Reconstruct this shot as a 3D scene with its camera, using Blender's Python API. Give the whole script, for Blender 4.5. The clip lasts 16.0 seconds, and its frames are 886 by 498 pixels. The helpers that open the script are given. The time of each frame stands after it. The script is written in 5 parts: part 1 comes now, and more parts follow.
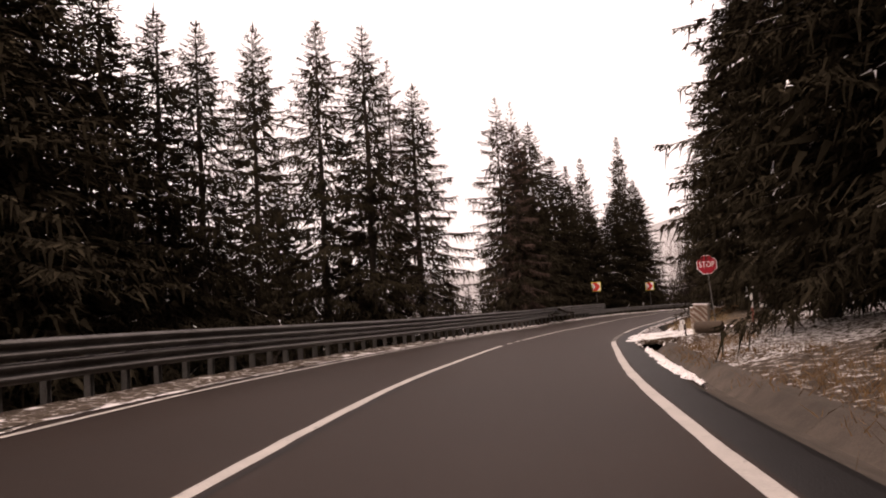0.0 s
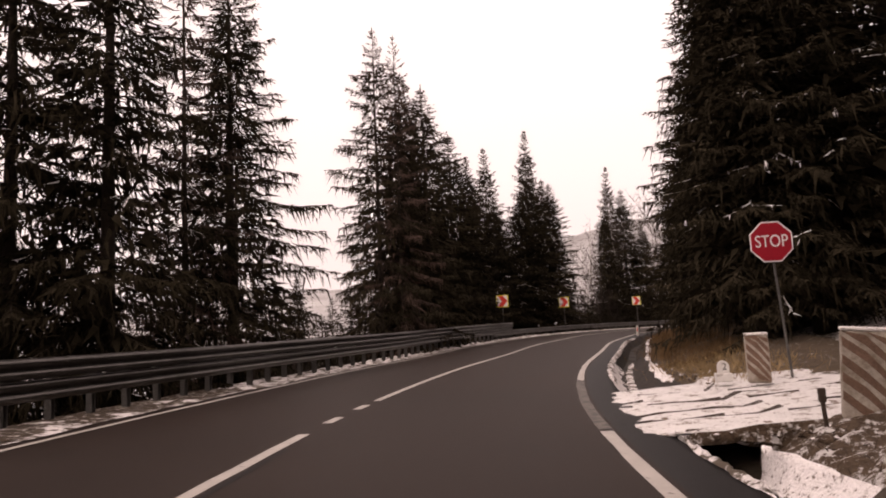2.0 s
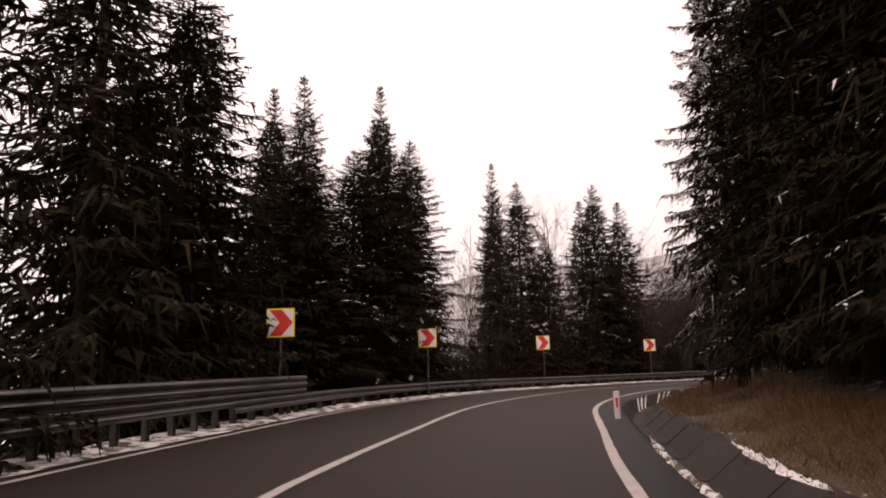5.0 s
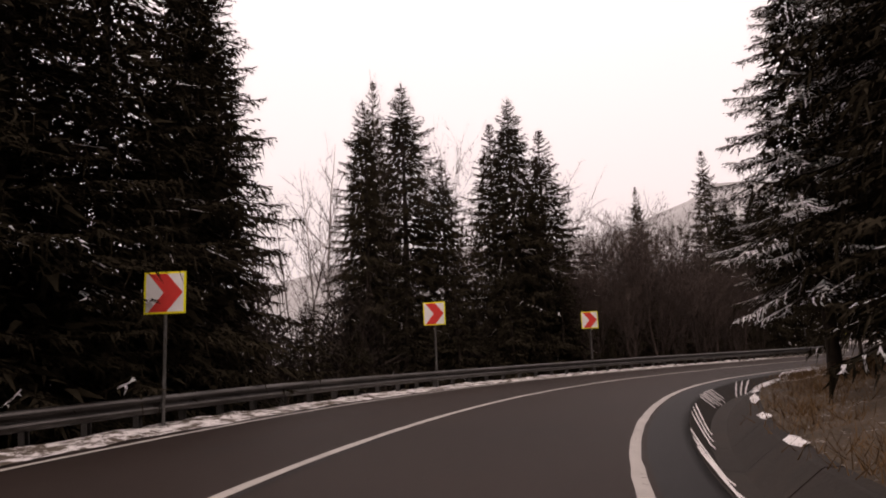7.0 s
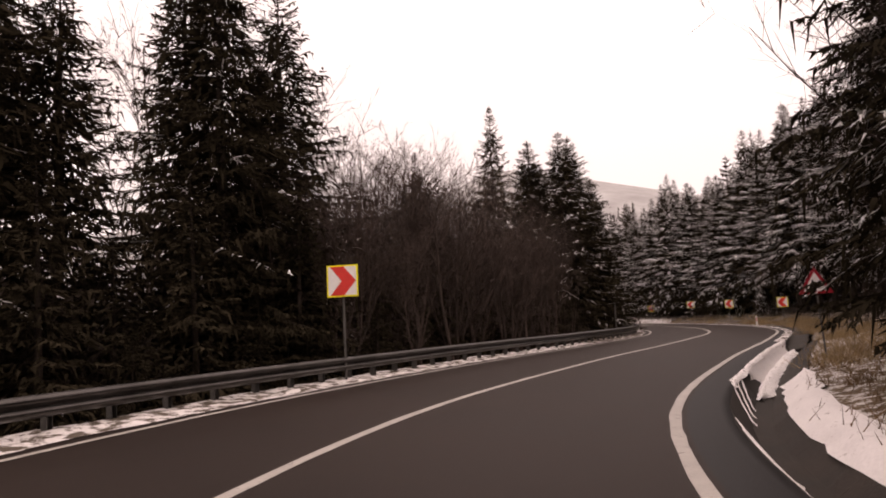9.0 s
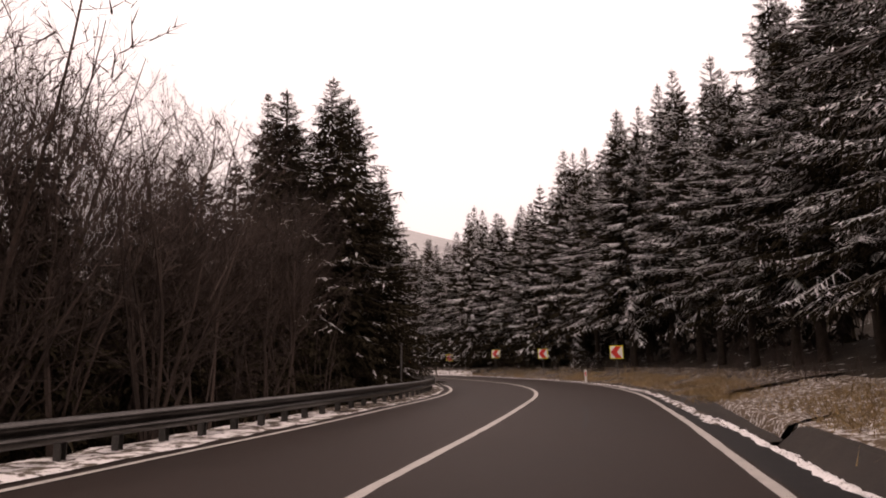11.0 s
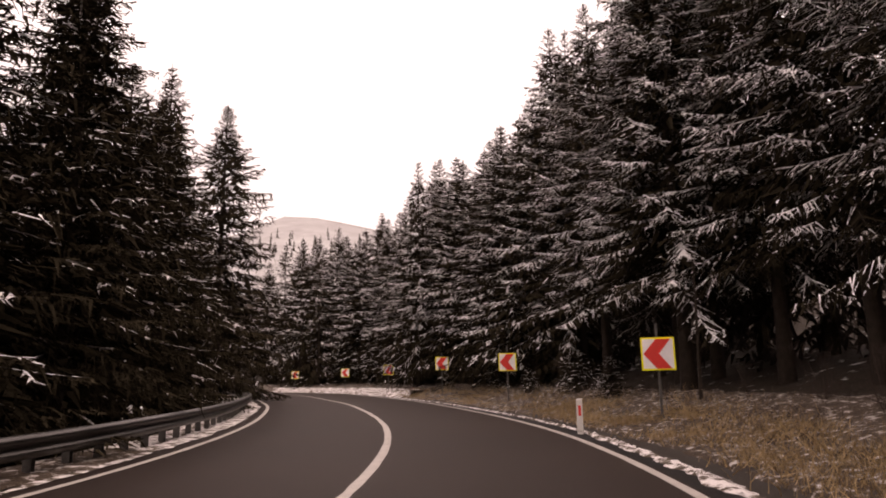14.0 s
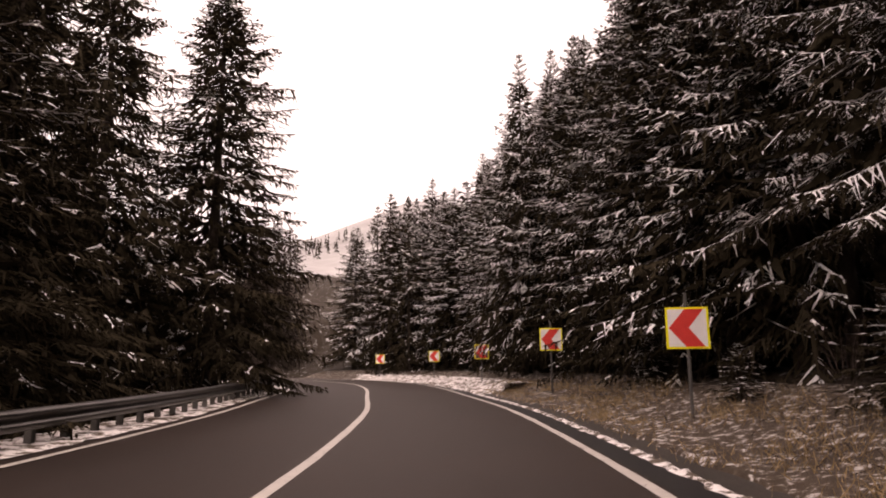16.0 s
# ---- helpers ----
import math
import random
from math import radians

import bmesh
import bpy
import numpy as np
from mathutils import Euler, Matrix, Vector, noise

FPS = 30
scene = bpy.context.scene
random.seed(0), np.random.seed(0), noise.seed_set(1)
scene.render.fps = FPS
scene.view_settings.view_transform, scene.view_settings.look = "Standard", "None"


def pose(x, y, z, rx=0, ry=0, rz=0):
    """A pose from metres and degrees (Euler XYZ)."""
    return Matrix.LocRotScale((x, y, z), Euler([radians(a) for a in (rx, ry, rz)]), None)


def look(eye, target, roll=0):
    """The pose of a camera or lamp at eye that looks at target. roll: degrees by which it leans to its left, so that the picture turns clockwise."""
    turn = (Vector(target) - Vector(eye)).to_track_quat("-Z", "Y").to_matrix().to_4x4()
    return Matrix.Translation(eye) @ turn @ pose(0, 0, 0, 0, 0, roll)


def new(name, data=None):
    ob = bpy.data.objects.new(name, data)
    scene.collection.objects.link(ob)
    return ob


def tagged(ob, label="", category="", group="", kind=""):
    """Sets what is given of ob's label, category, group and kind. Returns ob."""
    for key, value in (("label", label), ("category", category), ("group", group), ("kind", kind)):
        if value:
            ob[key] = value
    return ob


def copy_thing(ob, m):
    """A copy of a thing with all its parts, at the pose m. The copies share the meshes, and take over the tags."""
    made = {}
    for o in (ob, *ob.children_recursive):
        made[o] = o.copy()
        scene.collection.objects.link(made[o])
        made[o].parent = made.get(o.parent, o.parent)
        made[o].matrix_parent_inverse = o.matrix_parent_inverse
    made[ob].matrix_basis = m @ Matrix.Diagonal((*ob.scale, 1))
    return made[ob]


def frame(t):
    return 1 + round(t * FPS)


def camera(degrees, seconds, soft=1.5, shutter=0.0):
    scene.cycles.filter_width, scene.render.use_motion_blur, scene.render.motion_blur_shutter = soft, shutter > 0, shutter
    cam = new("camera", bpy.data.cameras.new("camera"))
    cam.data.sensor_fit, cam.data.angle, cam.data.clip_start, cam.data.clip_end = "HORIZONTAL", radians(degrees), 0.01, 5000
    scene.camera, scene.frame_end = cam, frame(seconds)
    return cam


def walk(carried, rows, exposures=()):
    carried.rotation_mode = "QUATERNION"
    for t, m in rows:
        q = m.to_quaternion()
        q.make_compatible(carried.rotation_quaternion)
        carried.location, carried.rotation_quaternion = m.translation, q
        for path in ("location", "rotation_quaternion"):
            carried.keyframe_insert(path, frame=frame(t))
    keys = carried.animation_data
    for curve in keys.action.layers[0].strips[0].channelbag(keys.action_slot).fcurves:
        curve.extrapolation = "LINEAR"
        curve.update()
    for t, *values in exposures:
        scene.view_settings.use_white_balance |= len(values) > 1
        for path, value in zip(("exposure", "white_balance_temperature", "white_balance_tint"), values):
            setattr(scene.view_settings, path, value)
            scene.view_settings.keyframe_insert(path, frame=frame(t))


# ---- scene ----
cam = camera(66.5, 16.0, soft=1.9)
PATH = [
    (0.0, pose(0.332, -2.999, 1.193, 95.31, 3.32, 2.41)),
    (0.3, pose(0.506, -1.469, 1.233, 97.86, 3.39, 0.69)),
    (0.5, pose(0.622, -0.449, 1.259, 99.18, 3.43, -0.54)),
    (0.8, pose(0.730, 1.335, 1.225, 100.31, 3.35, -2.61)),
    (1.0, pose(0.802, 2.524, 1.202, 98.65, 3.29, -3.86)),
    (1.2, pose(0.980, 4.052, 1.202, 95.52, 3.20, -4.49)),
    (1.3, pose(1.095, 4.865, 1.207, 94.52, 3.17, -4.84)),
    (1.5, pose(1.308, 6.431, 1.213, 94.13, 3.08, -5.75)),
    (2.0, pose(2.051, 10.591, 1.226, 96.35, 2.77, -6.36)),
    (2.5, pose(2.845, 14.482, 1.217, 96.86, 2.09, -7.84)),
    (3.0, pose(3.623, 18.410, 1.231, 96.61, 1.83, -10.17)),
    (3.5, pose(4.607, 22.296, 1.149, 96.82, 2.28, -12.00)),
    (4.0, pose(6.078, 26.638, 1.173, 98.36, 2.54, -14.31)),
    (4.2, pose(6.725, 28.357, 1.144, 99.32, 2.57, -15.08)),
    (6.3, pose(13.937, 44.481, 1.232, 99.99, 1.13, -22.48)),
    (6.5, pose(14.685, 45.806, 1.231, 99.57, 1.55, -23.57)),
    (7.0, pose(16.573, 49.150, 1.226, 98.63, 2.24, -26.06)),
    (7.5, pose(18.664, 52.353, 1.241, 98.11, 3.58, -28.47)),
    (8.0, pose(21.240, 55.658, 1.265, 97.83, 3.38, -32.99)),
    (8.5, pose(23.919, 58.414, 1.257, 97.12, 3.14, -38.57)),
    (9.0, pose(26.554, 60.970, 1.261, 96.28, 2.84, -44.90)),
    (9.5, pose(29.820, 63.348, 1.206, 97.27, 2.85, -50.57)),
    (10.0, pose(33.019, 65.346, 1.127, 98.01, 2.59, -56.16)),
    (10.2, pose(34.356, 66.058, 1.120, 97.91, 2.54, -58.29)),
    (12.3, pose(49.978, 71.413, 1.106, 100.80, 1.15, -63.41)),
    (12.5, pose(51.397, 71.715, 1.116, 100.55, 1.64, -63.67)),
    (13.0, pose(55.119, 72.705, 1.144, 100.31, 1.10, -64.26)),
    (13.5, pose(58.422, 73.615, 1.109, 101.04, 0.16, -63.29)),
    (14.0, pose(62.063, 74.846, 1.135, 100.82, 0.98, -61.29)),
    (14.5, pose(65.442, 76.078, 1.116, 100.22, 0.76, -58.03)),
    (15.0, pose(68.766, 77.536, 1.119, 99.67, 0.45, -54.98)),
    (15.5, pose(72.323, 79.369, 1.123, 99.46, 0.35, -52.66)),
    (16.0, pose(75.721, 81.525, 1.122, 99.79, 0.43, -50.30)),
]
EXPOSURE = [(0.0, 0.3, 8250, 30), (0.7, 0.1, 8250, 30), (1.2, -0.22, 8250, 30), (2.5, 0.05, 8150, 31), (4.0, 0.1, 8150, 31), (6.5, -0.25, 7650, 28), (7.5, -0.2, 7800, 29), (9.0, 0.0, 8150, 30), (10.0, 0.0, 8050, 30), (12.5, -0.05, 8150, 30), (13.5, 0.12, 8250, 32), (15.0, 0.3, 8400, 33), (16.0, 0.42, 8400, 33)]
walk(cam, PATH, EXPOSURE)

# ---- light: an overcast winter sky, one wide weak sun ----
SUN_ELEVATION, SUN_TURN = radians(48), radians(215)
world = bpy.data.worlds.new("overcast")
scene.world = world
world.use_nodes = True
wn, wl = world.node_tree.nodes, world.node_tree.links
sky = wn.new("ShaderNodeTexSky")
sky.sky_type = "NISHITA"
sky.sun_disc = False
sky.sun_elevation, sky.sun_rotation = SUN_ELEVATION, SUN_TURN
sky.air_density, sky.dust_density, sky.ozone_density = 1.0, 8.0, 1.0
grey = wn.new("ShaderNodeHueSaturation")
grey.inputs["Saturation"].default_value = 0.06
cloud = wn.new("ShaderNodeMixRGB")
cloud.inputs["Fac"].default_value = 0.88
cloud.inputs["Color2"].default_value = (10.9, 11.0, 11.5, 1)
wl.new(sky.outputs["Color"], grey.inputs["Color"])
wl.new(grey.outputs["Color"], cloud.inputs["Color1"])
up = wn.new("ShaderNodeSeparateXYZ")
wl.new(wn.new("ShaderNodeTexCoord").outputs["Generated"], up.inputs["Vector"])
brighter = wn.new("ShaderNodeMapRange")  # an overcast sky is brighter overhead than at the horizon
brighter.inputs["To Min"].default_value, brighter.inputs["To Max"].default_value = 0.76, 1.45
wl.new(up.outputs["Z"], brighter.inputs["Value"])
veil = wn.new("ShaderNodeVectorMath")
veil.operation = "SCALE"
wl.new(cloud.outputs["Color"], veil.inputs[0])
wl.new(brighter.outputs[0], veil.inputs["Scale"])
wl.new(veil.outputs[0], wn["Background"].inputs["Color"])
wn["Background"].inputs["Strength"].default_value = 0.12

sun = new("sun", bpy.data.lights.new("sun", "SUN"))
sun.data.energy, sun.data.angle, sun.data.color = 0.5, radians(30), (1.0, 0.96, 0.92)
sun.matrix_world = look((0, 0, 60), (-60 * math.sin(SUN_TURN) / math.tan(SUN_ELEVATION), -60 * math.cos(SUN_TURN) / math.tan(SUN_ELEVATION), 0))


# ---- materials ----
def material(name, colour, rough=0.8, metal=0.0, scale=6.0, vary=0.25, fine=60.0, bump=0.3, spec=0.3, second=None, second_at=0.55, soft=0.12, big=0.35, island=0.0, each=0.0):
    """A surface with two scales of variation; second: a colour that lies over it in patches."""
    m = bpy.data.materials.new(name)
    m.use_nodes = True
    n, l = m.node_tree.nodes, m.node_tree.links
    b = n["Principled BSDF"]
    b.inputs["Roughness"].default_value, b.inputs["Metallic"].default_value = rough, metal
    b.inputs["Specular IOR Level"].default_value = spec
    co = n.new("ShaderNodeNewGeometry")
    a = n.new("ShaderNodeTexNoise")
    a.inputs["Scale"].default_value, a.inputs["Detail"].default_value = scale, 5
    f = n.new("ShaderNodeTexNoise")
    f.inputs["Scale"].default_value, f.inputs["Detail"].default_value = fine, 4
    l.new(co.outputs["Position"], a.inputs["Vector"])
    l.new(co.outputs["Position"], f.inputs["Vector"])
    add = n.new("ShaderNodeMath")
    add.operation = "ADD"
    l.new(a.outputs["Fac"], add.inputs[0])
    l.new(f.outputs["Fac"], add.inputs[1])
    r = n.new("ShaderNodeMapRange")
    r.inputs["From Min"].default_value, r.inputs["From Max"].default_value = 0.6, 1.4
    r.inputs["To Min"].default_value, r.inputs["To Max"].default_value = 1 - vary, 1 + vary
    l.new(add.outputs[0], r.inputs["Value"])
    value = r.outputs[0]
    for on, socket in ((island, co.outputs["Random Per Island"]), (each, None)):
        if on:
            if socket is None:
                socket = n.new("ShaderNodeObjectInfo").outputs["Random"]
            r2 = n.new("ShaderNodeMapRange")
            r2.inputs["To Min"].default_value, r2.inputs["To Max"].default_value = 1 - on, 1 + on
            l.new(socket, r2.inputs["Value"])
            mul = n.new("ShaderNodeMath")
            mul.operation = "MULTIPLY"
            l.new(value, mul.inputs[0])
            l.new(r2.outputs[0], mul.inputs[1])
            value = mul.outputs[0]
    tint = n.new("ShaderNodeVectorMath")
    tint.operation = "SCALE"
    tint.inputs[0].default_value = colour
    l.new(value, tint.inputs["Scale"])
    out = tint.outputs[0]
    if second:
        p = n.new("ShaderNodeTexNoise")
        p.inputs["Scale"].default_value, p.inputs["Detail"].default_value, p.inputs["Roughness"].default_value = big, 8, 0.72
        l.new(co.outputs["Position"], p.inputs["Vector"])
        mr = n.new("ShaderNodeMapRange")
        mr.inputs["From Min"].default_value, mr.inputs["From Max"].default_value = second_at - soft / 2, second_at + soft / 2
        l.new(p.outputs["Fac"], mr.inputs["Value"])
        mix = n.new("ShaderNodeMixRGB")
        mix.inputs["Color2"].default_value = (*second, 1)
        l.new(mr.outputs[0], mix.inputs["Fac"])
        l.new(out, mix.inputs["Color1"])
        out = mix.outputs["Color"]
    l.new(out, b.inputs["Base Color"])
    if bump:
        bp = n.new("ShaderNodeBump")
        bp.inputs["Strength"].default_value, bp.inputs["Distance"].default_value = bump, 0.02
        l.new(add.outputs[0], bp.inputs["Height"])
        l.new(bp.outputs["Normal"], b.inputs["Normal"])
    return m


ASPHALT = material("asphalt", (0.0240, 0.0152, 0.0118), 0.62, scale=0.5, vary=0.25, fine=90, bump=0.4, spec=0.14, second=(0.0178, 0.0112, 0.0086), second_at=0.56, soft=0.2, big=0.25)
SEAM = material("bitumen seam", (0.010, 0.009, 0.009), 0.6, spec=0.15, scale=3, vary=0.3, fine=50)
PAINT = material("road paint", (0.40, 0.37, 0.34), 0.6, scale=3, vary=0.2, fine=60, second=(0.09, 0.085, 0.08), second_at=0.63, soft=0.05, big=9.0)
OLD_PAINT = material("worn road paint", (0.13, 0.115, 0.10), 0.7, scale=3, vary=0.25, fine=60, second=(0.06, 0.056, 0.055), second_at=0.52, soft=0.1, big=7.0)
# Wet and brown; the tone also takes in tree shade over the ditch.
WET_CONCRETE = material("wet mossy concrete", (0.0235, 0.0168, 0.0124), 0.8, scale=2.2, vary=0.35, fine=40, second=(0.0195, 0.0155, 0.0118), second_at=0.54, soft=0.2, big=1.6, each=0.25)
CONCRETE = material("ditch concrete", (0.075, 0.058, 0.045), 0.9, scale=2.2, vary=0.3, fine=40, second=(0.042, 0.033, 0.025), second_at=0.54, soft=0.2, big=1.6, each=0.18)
SNOW = material("old snow", (0.80, 0.765, 0.75), 0.75, scale=3, vary=0.14, fine=30, bump=0.9, second=(0.16, 0.125, 0.10), second_at=0.585, soft=0.08, big=17.0)
CLEAN_SNOW = material("smooth snow crust", (0.74, 0.70, 0.685), 0.75, scale=1.5, vary=0.10, fine=25, bump=0.35, second=(0.30, 0.26, 0.235), second_at=0.64, soft=0.10, big=6.0)
VERGE = material("snowy verge", (0.68, 0.645, 0.63), 0.85, scale=4, vary=0.12, fine=40, bump=0.7, second=(0.085, 0.066, 0.048), second_at=0.505, soft=0.06, big=3.2)
SOIL = material("verge soil", (0.095, 0.064, 0.038), 0.95, scale=5, vary=0.5, fine=40, bump=1.0, second=(0.55, 0.51, 0.48), second_at=0.545, soft=0.10, big=9.0)
SNOWY_SOIL = material("bank soil under patchy snow", (0.115, 0.078, 0.045), 0.95, scale=5, vary=0.5, fine=40, bump=1.0, second=(0.60, 0.56, 0.53), second_at=0.515, soft=0.08, big=4.5)
LEAFY = material("leaf litter under thin snow", (0.055, 0.038, 0.025), 0.95, scale=6, vary=0.55, fine=45, bump=1.0, second=(0.48, 0.445, 0.42), second_at=0.575, soft=0.08, big=6.0)
DARK_SOIL = material("brown verge soil", (0.075, 0.054, 0.036), 0.95, scale=3, vary=0.45, fine=25, bump=0.9, second=(0.46, 0.42, 0.39), second_at=0.635, soft=0.08, big=8.0)
LITTER = material("snow on leaf litter", (0.58, 0.555, 0.54), 0.9, scale=5, vary=0.3, fine=30, bump=1.0, spec=0.1, second=(0.060, 0.042, 0.027), second_at=0.495, soft=0.08, big=11.0)
TRACK_SNOW = material("trodden snow", (0.68, 0.66, 0.645), 0.8, scale=2, vary=0.15, fine=25, bump=1.0, second=(0.17, 0.13, 0.10), second_at=0.59, soft=0.10, big=5.0)
RUBBLE = material("brown rubble earth", (0.075, 0.053, 0.037), 0.95, scale=4, vary=0.45, fine=25, bump=1.0, spec=0.1, second=(0.50, 0.475, 0.46), second_at=0.55, soft=0.07, big=7.0)
MUD = material("dark rut mud", (0.040, 0.028, 0.020), 0.8, scale=4, vary=0.4, fine=30, bump=0.8, second=(0.42, 0.39, 0.37), second_at=0.60, soft=0.1, big=7.0)
GROUND = material("forest floor", (0.030, 0.023, 0.017), 0.95, scale=1.5, vary=0.35, fine=12, bump=0.9, spec=0.1, second=(0.55, 0.55, 0.56), second_at=0.625, soft=0.08, big=1.3)
MEADOW = material("snow-covered meadow", (0.66, 0.65, 0.65), 0.9, scale=0.6, vary=0.15, fine=4, bump=0.5, spec=0.1, second=(0.12, 0.095, 0.07), second_at=0.60, soft=0.12, big=0.35)
STEEL = material("galvanised steel", (0.085, 0.078, 0.074), 0.38, 1.0, scale=2.5, vary=0.25, fine=30, bump=0.08, spec=0.4, second=(0.045, 0.041, 0.038), second_at=0.54, soft=0.25, big=1.3)
POST_STEEL = material("post steel", (0.11, 0.105, 0.10), 0.6, 0.5, scale=5, vary=0.3, fine=40, bump=0.1)
BARK = material("spruce bark", (0.034, 0.026, 0.021), 0.95, spec=0.1, scale=6, vary=0.4, fine=40, bump=1.0)
NEEDLES = material("spruce needles", (0.029, 0.0235, 0.0155), 0.95, spec=0.0, scale=0.8, vary=0.35, fine=8, bump=0, island=0.4, each=0.25)
DEAD_NEEDLES = material("browned spruce needles", (0.055, 0.033, 0.024), 0.85, scale=0.8, vary=0.35, fine=8, bump=0, island=0.4, each=0.2)
CROWN_SNOW = material("snow on twigs", (0.84, 0.82, 0.82), 0.8, scale=2, vary=0.1, fine=20, bump=0, island=0.12)
TWIG = material("bare twigs", (0.048, 0.033, 0.027), 0.9, scale=2, vary=0.3, fine=20, bump=0, island=0.25, each=0.2)
BIRCH = material("birch bark", (0.36, 0.33, 0.31), 0.8, scale=5, vary=0.25, fine=20, bump=0.3, second=(0.07, 0.06, 0.055), second_at=0.58, soft=0.06, big=4)
GRASS = material("straw grass", (0.28, 0.195, 0.10), 0.9, scale=1.5, vary=0.35, fine=10, bump=0, island=0.35)
RUSTY_GRASS = material("rust-brown dead grass", (0.135, 0.078, 0.034), 0.9, scale=1.2, vary=0.4, fine=10, bump=0, island=0.45)
PIPE = material("stained pipe concrete", (0.095, 0.068, 0.05), 0.9, scale=3, vary=0.35, fine=30, second=(0.06, 0.042, 0.03), second_at=0.55, soft=0.2, big=3)
STOP_RED = material("stop sign red", (0.33, 0.012, 0.024), 0.45, scale=8, vary=0.1, fine=60, bump=0)
DIRTY_WHITE = material("dirty whitewash", (0.40, 0.35, 0.30), 0.85, scale=6, vary=0.25, fine=40, second=(0.20, 0.16, 0.12), second_at=0.56, soft=0.15, big=4)
RED = material("sign red", (0.70, 0.05, 0.040), 0.45, scale=8, vary=0.1, fine=60, bump=0)
SIGN_WHITE = material("sign white sheeting", (0.78, 0.75, 0.74), 0.5, scale=8, vary=0.08, fine=60, bump=0)
SIGN_YELLOW = material("fluorescent yellow border", (0.90, 0.82, 0.02), 0.5, scale=8, vary=0.08, fine=60, bump=0)
BLACK = material("sign black", (0.015, 0.015, 0.015), 0.5, scale=8, vary=0.1, fine=60, bump=0)
WHITE_PAINT = material("white paint", (0.66, 0.64, 0.61), 0.6, scale=6, vary=0.15, fine=50, second=(0.25, 0.22, 0.19), second_at=0.62, soft=0.1, big=6)
BRICK_RED = material("faded red paint", (0.17, 0.045, 0.032), 0.8, scale=6, vary=0.25, fine=40)
STRIPE = material("faded stripe paint", (0.17, 0.105, 0.075), 0.85, scale=6, vary=0.3, fine=40)
WOOD = material("weathered wood", (0.055, 0.038, 0.028), 0.9, scale=5, vary=0.35, fine=40, bump=0.6)
# Thin snow and woods; the soft mottling also puts mist into the colour.
MISTY_SNOW_HILL = material("snow-dusted hillside with mist in its colour", (0.37, 0.365, 0.36), 0.95, scale=0.03, vary=0.12, fine=0.12, bump=0, second=(0.21, 0.20, 0.197), second_at=0.50, soft=0.32, big=0.02)


# ---- the road's line ----
KNOTS = [
    (-2.91, -22.20),
    (-2.72, -16.20),
    (-2.43, -10.20),
    (-2.04, -4.25),
    (-1.53, 1.69),
    (-0.84, 7.59),
    (0.17, 13.44),
    (1.32, 19.30),
    (2.96, 25.14),
    (5.04, 30.86),
    (7.46, 36.52),
    (9.88, 42.18),
    (12.75, 47.62),
    (15.74, 52.95),
    (19.41, 57.70),
    (23.79, 61.91),
    (28.58, 65.61),
    (33.83, 68.52),
    (39.60, 70.52),
    (45.49, 72.22),
    (51.41, 73.78),
    (57.29, 75.44),
    (63.11, 77.24),
    (68.63, 79.57),
    (73.85, 82.59),
    (78.75, 86.14),
    (83.39, 90.02),
    (87.85, 94.09),
    (92.01, 98.39),
    (96.19, 102.71),
    (100.20, 107.20),
    (103.90, 112.00),
    (107.00, 117.20),
    (109.40, 122.70),
    (111.20, 128.50),
    (112.40, 134.40),
]
RISE = (0.099, 0.112, 0.125, 0.128, 0.121, 0.115, 0.055, -0.011, -0.050, -0.048, -0.038, 0.012, 0.052, 0.075, 0.085, 0.084, 0.040, 0.010, 0.011, 0.010, -0.009, -0.020, -0.035, -0.030, -0.006, 0.002, 0.021, 0.045, 0.062, 0.068, 0.075, 0.071, 0.069, 0.069, 0.069, 0.070)


def natural_spline(points, per):
    p = np.array(points, float)
    n = len(p)
    a, b = np.zeros((n, n)), np.zeros((n, n))
    a[0, 0] = a[-1, -1] = 1
    for i in range(1, n - 1):
        a[i, i - 1:i + 2] = 1, 4, 1
        b[i, i - 1:i + 2] = 6, -12, 6
    m = np.linalg.solve(a, b) @ p
    out = []
    for u in np.linspace(0, n - 1, (n - 1) * per + 1):
        i = min(int(u), n - 2)
        t = u - i
        k = 1 - t
        out.append(k * p[i] + t * p[i + 1] + ((k ** 3 - k) * m[i] + (t ** 3 - t) * m[i + 1]) / 6)
    return np.array(out)


LINE = natural_spline([(x, y, z, 0.0) for (x, y), z in zip(KNOTS, RISE)], 24)
_d = np.gradient(LINE[:, :2], axis=0)
_d /= np.linalg.norm(_d, axis=1)[:, None]
RIGHT = np.stack([_d[:, 1], -_d[:, 0]], 1)
STATION = np.concatenate([[0], np.cumsum(np.linalg.norm(np.diff(LINE[:, :2], axis=0), axis=1))])
STATION -= STATION[4 * 24]
S0, S1 = float(STATION[0]), float(STATION[-1])
LANE = 3.5


def on(s, d, h=0.0):
    """The place at station s, d metres to the right of the centre line, h above the road."""
    x, y, z, bank = (np.interp(s, STATION, LINE[:, k]) for k in range(4))
    nx, ny = (np.interp(s, STATION, RIGHT[:, k]) for k in range(2))
    return Vector((x + nx * d, y + ny * d, z - bank * d + h))


def heading(s):
    """The turn about z of something that looks along the road."""
    nx, ny = (np.interp(s, STATION, RIGHT[:, k]) for k in range(2))
    return math.degrees(math.atan2(ny, nx))


